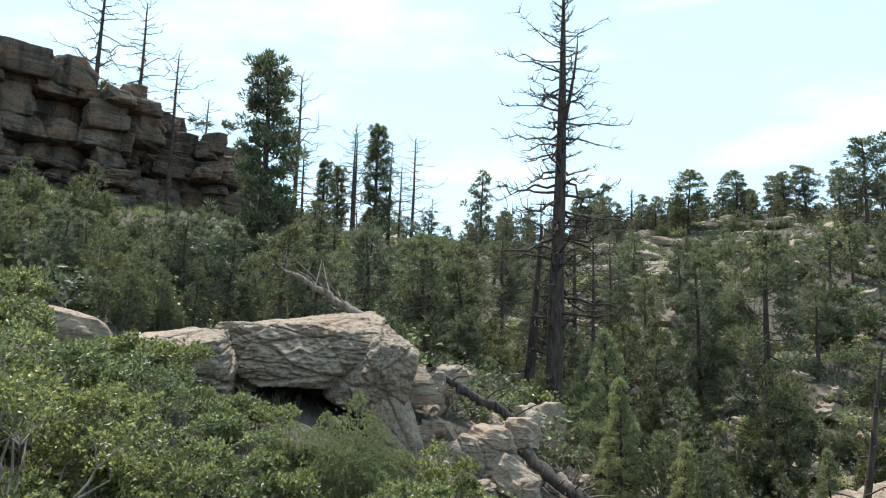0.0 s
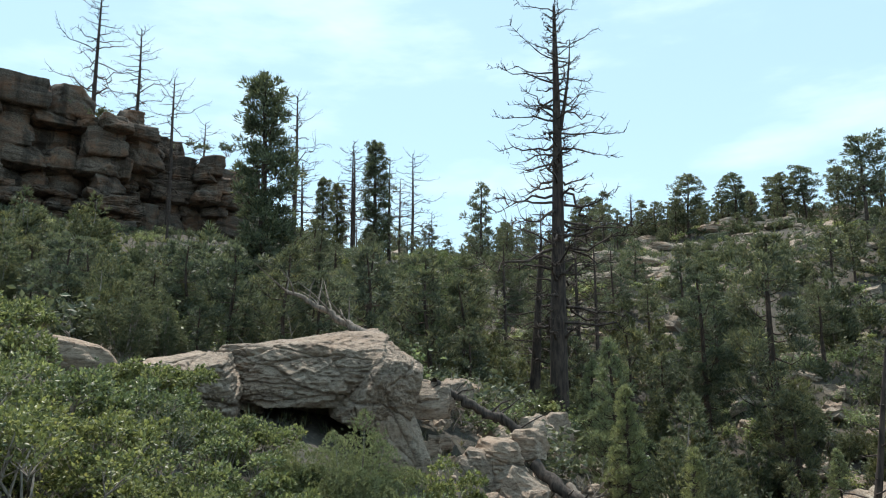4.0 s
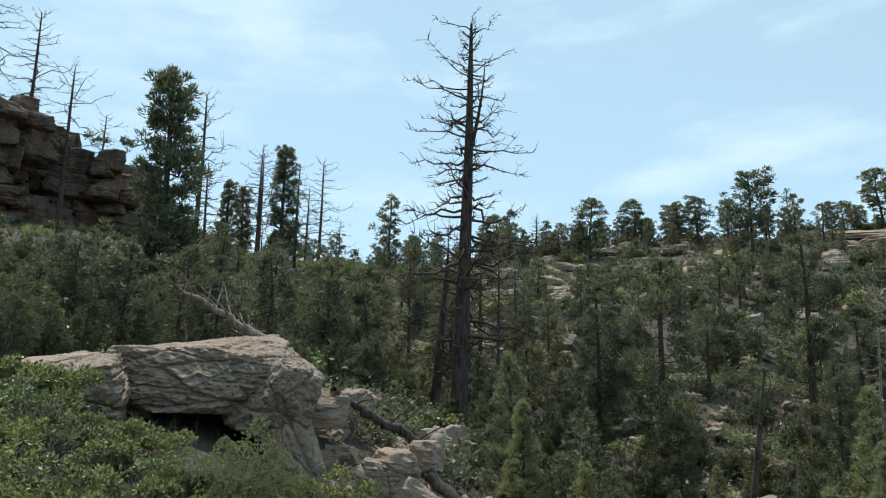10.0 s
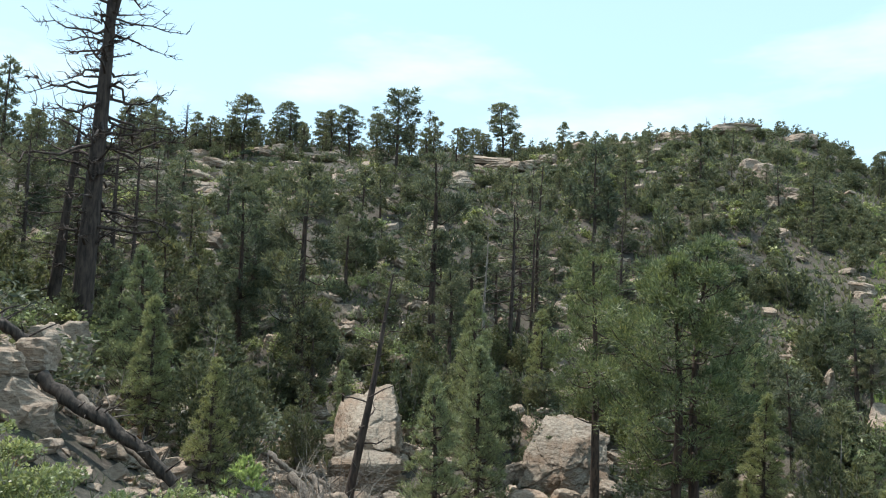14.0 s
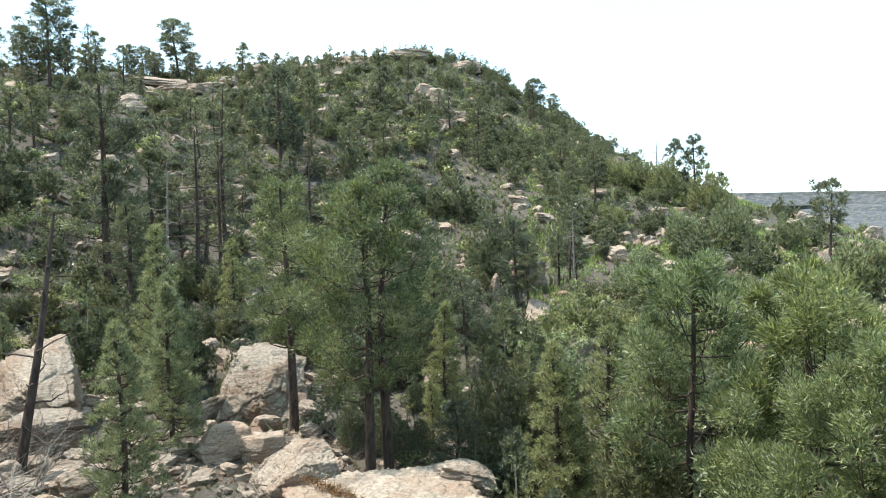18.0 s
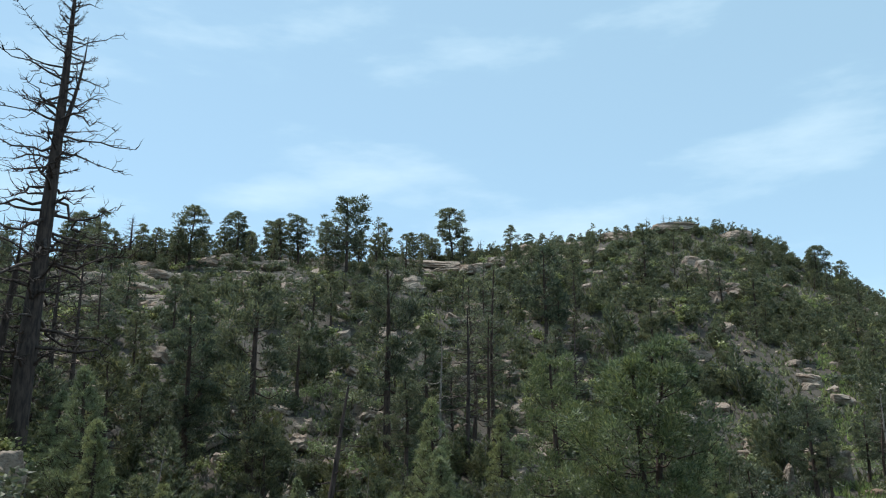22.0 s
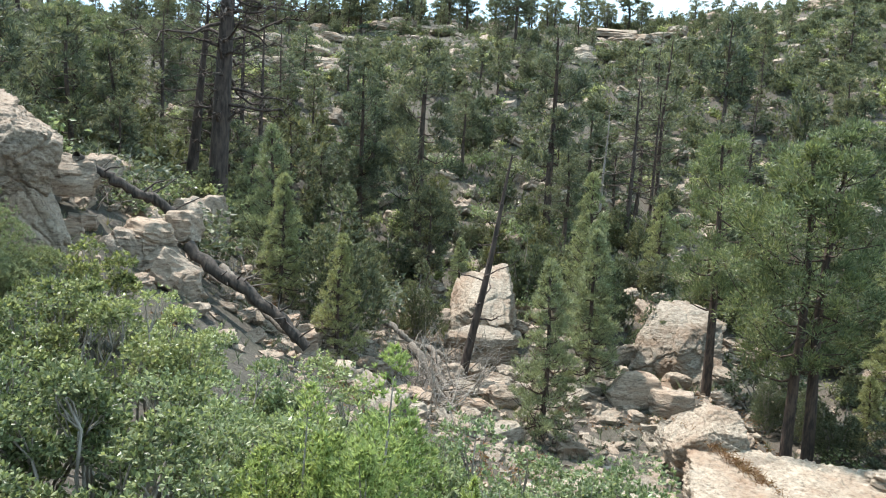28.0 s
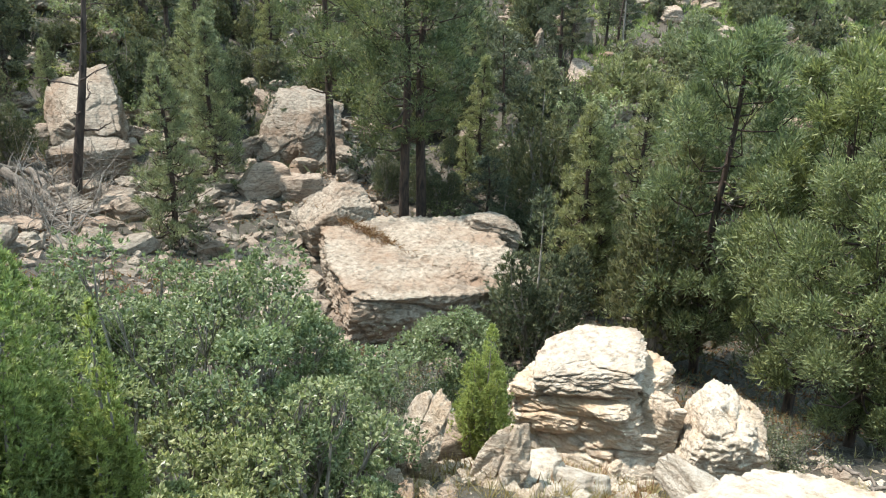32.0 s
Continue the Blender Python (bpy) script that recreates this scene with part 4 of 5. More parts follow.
boulder(stone(123, (0.55, 0.9, 1.9), 64, 0.1, 0.22, 4, 0.08, mat=WHITE_STONE, chips=6, cells=40, flat=0.6, depth=0.16, crack=0.1), 18.0, 7.1, -3.75, 20, (0, 30), label="thin upright fin of pale sandstone")
boulder(stone(124, (1.1, 0.9, 2.0), 64, 0.1, 0.22, 4, 0.08, mat=WHITE_STONE, chips=6, cells=44, flat=0.6, depth=0.18, crack=0.1), 26.0, 7.0, -4.0, -10, (0, 18), label="rough upright fin of pale sandstone")
boulder(stone(125, (0.45, 0.8, 1.2), 40, 0.4, 0.16, 4, 0.08, mat=WHITE_STONE, chips=5, cells=12), 14.8, 6.5, -3.8, 20, (0, 32), label="thin upright fin of pale sandstone")
boulder(stone(126, (2.9, 2.4, 1.25), 64, 0.55, 0.08, 4, 0.03, mat=WHITE_STONE, chips=4, cells=16, depth=0.05), 54.6, 5.3, -2.66, 10, (3, -4), label="broad sunlit white sandstone ledge at the viewer's feet")
boulder(stone(127, (1.5, 0.5, 0.4), 22, 0.6, 0.1, 3, 0.05, mat=WHITE_STONE, cells=8), 45.2, 7.6, -3.85, -25, (0, 14), label="long pale stone slab on the bank")
boulder(stone(128, (1.0, 0.7, 0.5), 22, 0.5, 0.12, 3, 0.05, mat=WHITE_STONE, cells=8), 33.0, 7.4, -3.95, -15, label="small pale slab on the bank")
boulder(stone(129, (1.1, 0.7, 0.6), 22, 0.5, 0.12, 3, 0.05, mat=WHITE_STONE, cells=8), 29.6, 7.3, -3.95, 25, label="small pale slab on the bank")
boulder(stone(130, (0.9, 0.9, 0.9), 22, 0.5, 0.12, 3, 0.05, mat=PALE_STONE, cells=8), 21.8, 8.2, -4.2, 25, label="reddish stone behind the upright fins")
# ledges on the far slope
LEDGES = [(-17.5, 104, 7.5, 1.3), (-15, 108, 6.0, 1.1), (-13.5, 103, 5.0, 1.0), (-19.5, 100, 4.0, 1.4), (3.2, 109, 7.5, 1.1), (4.8, 105, 7.0, 0.8), (0.8, 112, 5.0, 1.2), (9.5, 118, 6.0, 1.2), (-4.5, 108, 3.5, 0.9), (17.5, 131, 9.0, 1.8),
          (21.5, 134, 9.0, 1.8), (25.5, 134, 6.5, 2.0), (13.8, 126, 6.0, 1.2), (23.6, 108, 4.0, 2.6), (22.6, 110, 3.2, 2.2), (25.0, 100, 3.0, 1.6), (7.6, 70, 3.4, 1.5), (5.8, 66, 3.4, 1.4), (-12.0, 84, 2.2, 1.0), (-16.6, 62, 2.0, 1.2), (10, 62, 3.0, 1.4)]
for k, (a, d, w, hgt) in enumerate(LEDGES):
    p = bearing(a, d)
    boulder(STONES[1 + 2 * (k % 4)], a, d, height(p.x, p.y) + 0.12 * hgt, 180 * (k % 2) + 11 * (k % 3), (0, 3 * (k % 3) - 3), (w, w * 0.6, hgt * 1.3), "rock_ledge", "weathered sandstone ledge on the wooded slope", "ledges on the far slope")
SPUR_STONES = [(20.6, 64, 3.2, 1.5), (19.6, 68, 2.4, 1.5), (31.5, 70, 2.4, 0.9), (33.2, 74, 3.0, 1.2), (35.6, 76, 2.6, 1.2), (39.8, 80, 2.4, 1.2), (34.5, 66, 2.0, 1.0), (30.4, 52, 2.6, 2.6), (39, 62, 2.2, 1.0), (44, 66, 3.0, 1.0), (46, 70, 2.2, 1.0),
               (50, 46, 3.4, 1.3), (57.3, 44, 5.0, 3.0), (54, 60, 2.6, 1.2), (26, 58, 2.2, 1.1), (46.5, 58, 2.2, 0.9), (27.5, 47, 0.9, 2.2), (-12.6, 50, 2.6, 1.4), (-9.5, 56, 2.2, 1.2), (3.0, 56, 2.6, 1.6)]
for k, (a, d, w, hgt) in enumerate(SPUR_STONES):
    p = bearing(a, d)
    boulder(STONES[2 * (k % 4)], a, d, height(p.x, p.y) + 0.28 * hgt, 50 * k, (4, 0), (w, w * 0.8, hgt), label="pale sunlit boulder among junipers", group="boulders on the spur")

rng = np.random.default_rng(76)
for k in range(56):
    a, d = rng.uniform(-24, 14), rng.uniform(66, 116)
    w, hgt = rng.uniform(1.6, 4.6), rng.uniform(0.8, 1.6)
    p = bearing(a, d)
    boulder(STONES[rng.integers(0, 8)], a, d, height(p.x, p.y) + 0.4 * hgt, rng.uniform(-25, 25), (rng.normal(0, 3), rng.normal(0, 4)), (w, w * 0.6, hgt), "rock_ledge", "pale sandstone ledge among the pines", "ledges on the far slope")
rng = np.random.default_rng(77)
for k in range(300):
    a = rng.uniform(-40, 60) if k < 170 else rng.uniform(-24, 16)
    d = 24 + 100 * rng.uniform() ** 1.3 if k < 170 else rng.uniform(19, 40)
    s = rng.uniform(0.4, 1.3) * (0.65 + d / 75) * (0.8 if k >= 170 else 1)
    p = bearing(a, d)
    boulder(STONES[rng.integers(len(STONES))], a, d, height(p.x, p.y) + 0.26 * s, rng.uniform(0, 360), (rng.normal(0, 8), rng.normal(0, 8)), (s * rng.uniform(0.9, 1.6), s, s * rng.uniform(0.5, 0.85)),
            label="loose sandstone boulder on the slope", group="loose boulders on the slope")


def rubble(seed, n, a0, a1, d0, d1, s0, s1, mat, label):
    """Broken stone too small and too many to count."""
    rng = np.random.default_rng(seed)
    v, f = SPHERES[4]
    shapes = []
    for k in range(6):
        c = v / np.linalg.norm(v, axis=1)[:, None] * 0.25 + v / np.abs(v).max(1)[:, None] * 0.75
        shapes.append(c * (1 + 0.3 * fractal(c * 1.4, seed + k, 2))[:, None] * 0.5)
    a, d = rng.uniform(a0, a1, n), d0 + (d1 - d0) * rng.uniform(0, 1, n) ** 0.9
    xy = np.stack([d * np.sin(np.radians(a)), d * np.cos(np.radians(a))], 1)
    z = heights(xy)
    pieces = []
    for k in range(n):
        s = s0 + (s1 - s0) * rng.uniform() ** 2
        m = np.array(Euler((rng.normal(0, 0.3), rng.normal(0, 0.3), rng.uniform(0, 6.28))).to_matrix()) * (s * np.array([rng.uniform(0.9, 1.8), 1.0, rng.uniform(0.4, 0.8)]))
        pieces.append((shapes[k % 6] @ m.T + np.array([xy[k, 0], xy[k, 1], z[k] + 0.1 * s]), f))
    tagged(new("rubble", mesh_of("rubble", *joined(pieces), mat)), label, "rubble", kind="stuff")


rubble(1, 420, -18, 15, 18, 40, 0.15, 0.75, PALE_STONE, "pale broken stone filling the ravine bed")
rubble(2, 1500, -32, 60, 36, 120, 0.2, 1.5, SANDSTONE, "broken sandstone scattered down the wooded slope")
rubble(3, 1700, 10, 58, 4.5, 13, 0.03, 0.22, WHITE_STONE, "small pale rubble on the near bank")
rubble(5, 2600, -22, 34, 13, 32, 0.04, 0.3, SANDSTONE, "small broken stone and grit on the ravine floor")
rubble(4, 200, -36, -18, 17, 34, 0.15, 0.7, SANDSTONE, "grey broken stone below the snag")

# ---------- trees ----------
PINES = [pine(200 + k, 10, 0.3 + 0.06 * (k % 3), 0.19 + 0.015 * (k % 3), 76, 230, 0.16, 0.036, limbs=40, thick=0.0175, puff=1.2, split=True, mats=(PINE_BARK, BRIGHT_NEEDLES)) for k in range(4)]
BARE_PINES = [pine(204 + k, 10, 0.3, 0.22, 84, 240, 0.16, 0.038, limbs=40, thick=0.015, puff=1.25, split=True, mats=(PINE_BARK, BRIGHT_NEEDLES)) for k in range(2)]
RIDGE_PINES = [pine(226 + k, 10, (0.2, 0.34, 0.26, 0.38, 0.16)[k], (0.17, 0.2, 0.17, 0.19, 0.15)[k], 84, 50, 0.36, 0.12, limbs=40, thick=0.014, puff=1.25, column=0.3, bend=0.45) for k in range(5)]
FULL_PINES = [pine(206 + k, 6, 0.1, 0.3, 120, 420, 0.12, 0.028, limbs=56, thick=0.014, puff=1.5, split=True, mats=(PINE_BARK, SUNLIT_NEEDLES), label="full bushy pine with needles down to the ground") for k in range(3)]
MID_PINE = [pine(210 + k, 10, (0.36, 0.44, 0.28, 0.4)[k], (0.19, 0.2, 0.17, 0.2)[k], 70, 150, 0.21, 0.055, limbs=38, thick=0.0185, puff=1.15, bend=0.4) for k in range(4)]
FAR_PINES = [pine(220 + k, 10, (0.14, 0.3, 0.1, 0.34, 0.2, 0.26)[k], (0.2, 0.22, 0.18, 0.23, 0.2, 0.21)[k], 62, 34, 0.5, 0.16, limbs=34, puff=1.2, bend=0.45) for k in range(6)]
DENSE_PINES = [pine(232 + k, 10, 0.06, 0.125, 240, 70, 0.24, 0.07, limbs=100, bend=0.2, puff=1.0, column=0.45, mats=(PINE_BARK, JUNIPER), label="tall dense dark pine below the cliff") for k in range(2)]
THIN_PINES = [pine(240 + k, 10, 0.22, 0.13, 70, 34, 0.3, 0.06, limbs=46, thick=0.012, gaps=0.5, label="thin half-dead pine with sparse needles") for k in range(3)]
CONES = [pine(246 + k, 5, 0.03, 0.23, 230, 75, 0.13, 0.026, thick=0.014, limbs=90, bend=0.15, cone=True, puff=0.8, label="young conical fir with dense short sprays", mats=(PINE_BARK, SPUR_GREEN)) for k in range(3)]
SMALL_PINES = [pine(256 + k, 5, 0.08 + 0.06 * k, 0.22, 70, 60, 0.22, 0.05, limbs=32, thick=0.015, puff=1.15, label="small bushy pine on the slope") for k in range(4)]
YOUNG_PINES = [pine(250 + k, 6, 0.06, 0.24, 110, 80, 0.2, 0.038, limbs=44, thick=0.015, puff=1.1, label="young bushy pine with low limbs") for k in range(3)]
DEAD = [dead_tree(260 + k, 10, 46, 0.2, 0.016, 0.2, 10, label="bare grey dead pine") for k in range(4)]
JUNIPERS = [juniper(280 + k, 4, 1.4, 2000, 8, 0.15, 0.032, 9 + k % 3) for k in range(3)]
MID_JUNIPERS = [juniper(284 + k, 4, 1.5, 760, 7, 0.28, 0.07, 9 + k % 3) for k in range(4)]
FAR_JUNIPERS = [juniper(288 + k, 4, 1.6, 240, 6, 0.46, 0.13, 7 + k % 3) for k in range(4)]
ROUNDS = [juniper(294 + k, 3, 1.9, 800, 7, 0.28, 0.075, 13, SPUR_GREEN, flame=0.45, label="rounded juniper on the open spur") for k in range(3)]
SHRUBS = [oak(300 + k, 1.6, 1.2, 800, 0.13, 10, label="low green scrub oak on the slope") for k in range(3)] + [oak(306 + k, 1.1, 0.9, 600, 0.11, 8, GREY_SHRUB, "grey_shrub", "low grey-green shrub on the stony slope") for k in range(2)]
FAR_SHRUBS = [oak(310 + k, 1.6, 1.3, 300, 0.22, 9, (JUNIPER, OAK, GREY_SHRUB)[k], label="low green scrub oak on the far slope") for k in range(3)]
SIZE = {}
for pack, hgt in ((PINES, 10), (BARE_PINES, 10), (RIDGE_PINES, 10), (MID_PINE, 10), (FAR_PINES, 10), (THIN_PINES, 10), (DENSE_PINES, 10), (YOUNG_PINES, 6), (SMALL_PINES, 5), (FULL_PINES, 6), (CONES, 5), (DEAD, 10), (JUNIPERS, 4), (MID_JUNIPERS, 4), (FAR_JUNIPERS, 4), (ROUNDS, 3), (SHRUBS[:3], 1.6), (SHRUBS[3:], 1.1), (FAR_SHRUBS, 1.6)):
    for ob in pack:
        SIZE[ob.name] = hgt
PROTOS = [*PINES, *BARE_PINES, *RIDGE_PINES, *MID_PINE, *FAR_PINES, *THIN_PINES, *DENSE_PINES, *YOUNG_PINES, *SMALL_PINES, *FULL_PINES, *CONES, *DEAD, *JUNIPERS, *MID_JUNIPERS, *FAR_JUNIPERS, *ROUNDS, *SHRUBS, *FAR_SHRUBS]


def pines_at(d, hgt):
    return FAR_PINES if d > 72 else MID_PINE if d > 36 else PINES if hgt > 5 else YOUNG_PINES


def junipers_at(d):
    return FAR_JUNIPERS if d > 68 else MID_JUNIPERS if d > 32 else JUNIPERS


plant_rng = np.random.default_rng(9)


def plant(pack, x, y, hgt, wide=1.0, group="", label="", sink=0.05):
    ob = pack[plant_rng.integers(len(pack))]
    s = hgt / SIZE[ob.name]
    sw = s ** 0.85 * wide
    m = Matrix.LocRotScale((x, y, height(x, y) - sink), Euler((0, 0, plant_rng.uniform(0, 6.28))), (sw, sw, s))
    return tagged(copy_thing(ob, m), label, group=group)


CLIFF_TREES = [  # kind, x, y, height
    ('D', -64.3, 36.7, 17.7), ('D', -64.0, 41.0, 15.5), ('D', -52.3, 36.9, 13.4), ('D', -57.9, 44.5, 10.7), ('K', -79.6, 29.7, 9.9),]
LEFT_WOOD = [  # kind, x, y, height
    ('K', -31.2, 28.1, 14.1), ('D', -42.9, 42.0, 13.8), ('K', -49.5, 52.3, 7.7), ('D', -49.4, 56.5, 11.8), ('K', -44.4, 54.1, 11.7), ('D', -44.6, 56.5, 10.4),
    ('D', -40.4, 54.7, 11.4), ('D', -40.1, 57.4, 6.0), ('D', -44.1, 66.8, 4.0), ('P', -49.0, 81.4, 10.5), ('P', -48.6, 87.4, 5.8), ('P', -31.1, 32.6, 5.2),
    ('P', -25.8, 30.6, 4.8), ('P', -18.9, 27.0, 6.2), ('P', -24.3, 39.0, 5.6), ('P', -33.4, 37.2, 2.5), ('P', -32.2, 40.9, 3.0), ('P', -39.7, 100.4, 7.3),
    ('D', -36.1, 101.8, 6.7),
    ('P', -37.2, 49.6, 4.4), ('P', -40.3, 57.2, 4.6), ('P', -44.4, 66.5, 3.6), ('P', -47.1, 84.8, 5.4), ('P', -46.1, 88.7, 5.0), ('P', -36.1, 37.4, 4.4),
    ('P', -35.1, 42.4, 4.2), ('K', -50.5, 55.5, 7.0), ('P', -32.2, 50.6, 3.4), ('P', -30.9, 53.7, 3.6), ('D', -43.3, 49.8, 10.9), ('P', -32.4, 86.1, 5.6),
]
BIG_SNAGS = [  # kind, x, y, height
    ('S', -13.1, 29.2, 19.4), ('S', -15.7, 30.2, 8.5),]
RIDGE_TREES = [  # kind, x, y, height
    ('P', -42.3, 101.5, 7.2), ('P', -31.1, 101.3, 4.7), ('P', -26.6, 96.4, 8.6), ('P', -22.1, 103.7, 7.0), ('P', -17.8, 106.5, 6.2), ('P', -14.1, 107.1, 7.2),
    ('P', -6.5, 97.8, 10.2), ('H', -2.7, 112.0, 7.8), ('P', 2.8, 115.0, 5.1), ('P', 8.7, 114.7, 9.1), ('P', 5.5, 115.9, 4.4), ('P', 23.0, 125.9, 3.9),
    ('J', 36.5, 133.1, 3.7), ('J', 28.7, 130.9, 3.6), ('D', 47.3, 133.9, 3.5), ('D', 50.2, 132.8, 3.4), ('J', 53.3, 129.4, 1.9), ('J', 62.4, 126.5, 2.7),
    ('J', 57.5, 127.6, 1.7), ('D', 13.7, 117.2, 3.3), ('P', 62.4, 104.8, 6.3), ('J', 16.2, 118.9, 3.0), ('P', -28.6, 111.4, 4.5), ('D', -36.7, 103.7, 6.5),]
SPUR_TREES = [  # kind, x, y, height
    ('P', 60.3, 69.5, 6.6), ('P', 62.0, 68.0, 7.6), ('D', 61.4, 73.8, 5.8), ('J', 62.6, 64.7, 4.8), ('P', 57.6, 46.5, 7.1), ('R', 42.7, 58.0, 3.0),
    ('R', 55.5, 35.7, 4.7), ('R', 49.3, 49.7, 5.0), ('J', 55.9, 70.5, 4.1), ('J', 54.4, 74.2, 3.7), ('J', 23.1, 44.4, 6.1), ('D', 60.1, 92.1, 4.3),
    ('J', 29.8, 63.3, 4.8), ('R', 56.0, 49.8, 3.5), ('R', 43.7, 49.4, 3.7), ('R', 52.7, 39.8, 5.7), ('R', 57.7, 39.7, 4.1), ('R', 61.2, 51.5, 3.2),
    ('J', 47.0, 82.5, 2.6), ('J', 49.0, 104.0, 1.2), ('R', 52.6, 70.6, 4.1), ('R', 55.9, 70.6, 4.9), ('R', 56.9, 67.1, 5.4), ('R', 58.9, 62.7, 6.0),]
MID_PINES = [  # kind, x, y, height
    ('P', -7.3, 39.3, 12.9), ('P', -10.8, 40.6, 10.0), ('P', -0.4, 46.0, 12.7), ('H', 6.7, 51.6, 13.3), ('H', 5.8, 54.7, 11.9), ('P', 6.5, 30.3, 10.0),
    ('B', 8.3, 24.1, 10.4), ('B', 7.7, 23.8, 9.8), ('C', 1.8, 36.0, 7.5), ('Y', 12.7, 14.1, 8.5), ('Y', 13.0, 11.0, 8.0), ('H', 27.5, 41.8, 5.9),
    ('P', 15.0, 73.5, 10.2), ('P', 31.1, 89.8, 8.2), ('P', 14.3, 83.8, 4.1), ('H', 19.1, 77.7, 6.7), ('H', 9.5, 79.4, 6.7), ('P', 39.2, 86.5, 5.3),
    ('J', 21.7, 71.8, 6.3), ('P', 23.1, 66.1, 8.3), ('P', -17.6, 52.1, 4.1), ('H', 6.1, 49.6, 9.9), ('J', -6.6, 59.6, 5.9), ('Y', 12.5, 8.4, 5.3),]
DEAD_WOOD = [  # kind, x, y, height
    ('D', -18.2, 41.2, 10.2), ('D', -19.1, 46.2, 8.4), ('D', -23.5, 41.8, 6.9), ('D', -15.9, 34.5, 8.4), ('D', -26.7, 53.7, 7.6), ('H', -19.9, 51.3, 7.2),
    ('D', -40.5, 46.9, 4.6), ('D', -46.7, 46.7, 9.1), ('D', -46.2, 60.3, 9.0), ('D', -44.9, 31.7, 4.8), ('D', -30.8, 14.4, 1.8), ('D', 4.6, 47.8, 10.5),
    ('D', 14.1, 58.3, 9.0),]
LEFT_JUNIPERS = [  # kind, x, y, height
    ('J', -39.5, 19.4, 3.4), ('J', -41.5, 24.1, 3.3), ('J', -17.7, 11.4, 1.8), ('J', -24.3, 17.6, 3.1), ('J', -25.8, 20.6, 4.0), ('J', -23.0, 16.0, 2.0),
    ('J', -36.3, 16.8, 2.5), ('J', -33.4, 18.0, 2.7), ('J', -33.9, 29.6, 3.6), ('C', -9.9, 25.1, 5.6), ('C', -8.5, 22.5, 4.2), ('C', -11.8, 27.6, 4.1),
    ('P', -18.4, 37.7, 6.9), ('J', -6.7, 23.1, 4.1), ('C', 2.0, 32.9, 5.9), ('C', 0.1, 23.0, 5.7), ('C', 1.7, 28.9, 6.2),]
RAVINE_JUNIPERS = [  # kind, x, y, height
    ('C', -6.2, 21.1, 3.6), ('C', -9.6, 25.3, 3.7), ('J', 12.6, 22.8, 5.9), ('J', 8.5, 15.3, 4.9), ('C', 11.7, 18.6, 6.2), ('C', 12.4, 28.4, 5.0),
    ('J', 12.2, 25.2, 4.0), ('C', 10.8, 25.9, 2.6), ('C', 12.2, 18.3, 4.4), ('C', 12.2, 15.8, 4.9), ('J', 10.4, 21.6, 2.5), ('C', 15.1, 25.9, 3.7),
    ('C', 17.1, 16.8, 5.8), ('C', 13.5, 18.6, 6.6), ('J', 12.0, 14.8, 6.2), ('C', 13.4, 21.1, 4.5), ('Y', 11.7, 8.6, 6.0), ('Y', 17.9, 11.0, 8.2), ('J', -5.2, 29.6, 3.4), ('C', -4.2, 34.6, 3.8), ('J', -1.3, 38.0, 4.2),
    ('C', 1.7, 40.0, 4.6), ('J', 3.1, 36.5, 3.6), ('J', 7.9, 37.2, 4.4), ('C', 5.8, 41.6, 5.2), ('J', -2.9, 41.0, 3.9), ('J', -8.7, 35.0, 3.2), ('C', 9.8, 34.8, 3.4), ('J', 4.6, 33.4, 2.6),
    ('J', 13.0, 33.0, 4.6), ('C', 15.2, 36.0, 5.0), ('J', 17.6, 40.5, 4.2), ('J', 11.2, 41.0, 4.4),]


for table, group in ((CLIFF_TREES, "trees on the cliff top"), (LEFT_WOOD, "wood below the cliff"), (RIDGE_TREES, "trees along the ridge"), (SPUR_TREES, "trees on the open spur"), (MID_PINES, "pines across the ravine"), (DEAD_WOOD, "dead trees in the wood"), (LEFT_JUNIPERS, "junipers below the cliff"), (RAVINE_JUNIPERS, "junipers in the ravine")):
    for kind, x, y, hgt in table:
        d = math.hypot(x, y)
        hgt = max(hgt, 1.4)
        if kind == "P":
            plant(RIDGE_PINES if table is RIDGE_TREES else pines_at(d, hgt), x, y, hgt, 1.4 if table is RIDGE_TREES else 1.0, group, sink=0.1)
        elif kind == "B":
            plant(BARE_PINES, x, y, hgt, 1.1, group, sink=0.1)
        elif kind == "K":
            plant(DENSE_PINES, x, y, hgt, 1.0, group, sink=0.1)
        elif kind == "H":
            plant(THIN_PINES, x, y, hgt, 1.0, group)
        elif kind == "D":
            plant(DEAD, x, y, hgt, 1.0, group)
        elif kind == "R":
            plant(ROUNDS, x, y, hgt, 0.9, group)
        elif kind == "Y":
            plant(FULL_PINES, x, y, hgt, 0.95, group)
        elif kind == "C":
            plant(CONES, x, y, hgt, 1.0, group)
        else:
            plant(junipers_at(d), x, y, hgt * (1.25 if table is LEFT_JUNIPERS else 1.0), 1.2 if table is LEFT_JUNIPERS else 1.0, group)

(_, sx, sy, sh), (_, tx, ty, th) = BIG_SNAGS
sx, sy = bearing(-25.5, 32.0)[:2]
snag = dead_tree(411, sh + 0.1, 116, 0.13, 0.0212, 0.2, 17, lean=(0.018, 0.009), label="tall charred dead pine with many bare crooked limbs", fork=True, split=True)
snag.location = (sx, sy, height(sx, sy) - 0.1)
snag = dead_tree(412, th, 44, 0.2, 0.033, 0.1, 9, label="leaning broken dead pine with drooping bare limbs", lean=(0.08, 0.0), split=True)
snag.location = (tx, ty, height(tx, ty) - 0.1)

# the woods between: scattered junipers, pines and shrubs
scatter = np.random.default_rng(31)


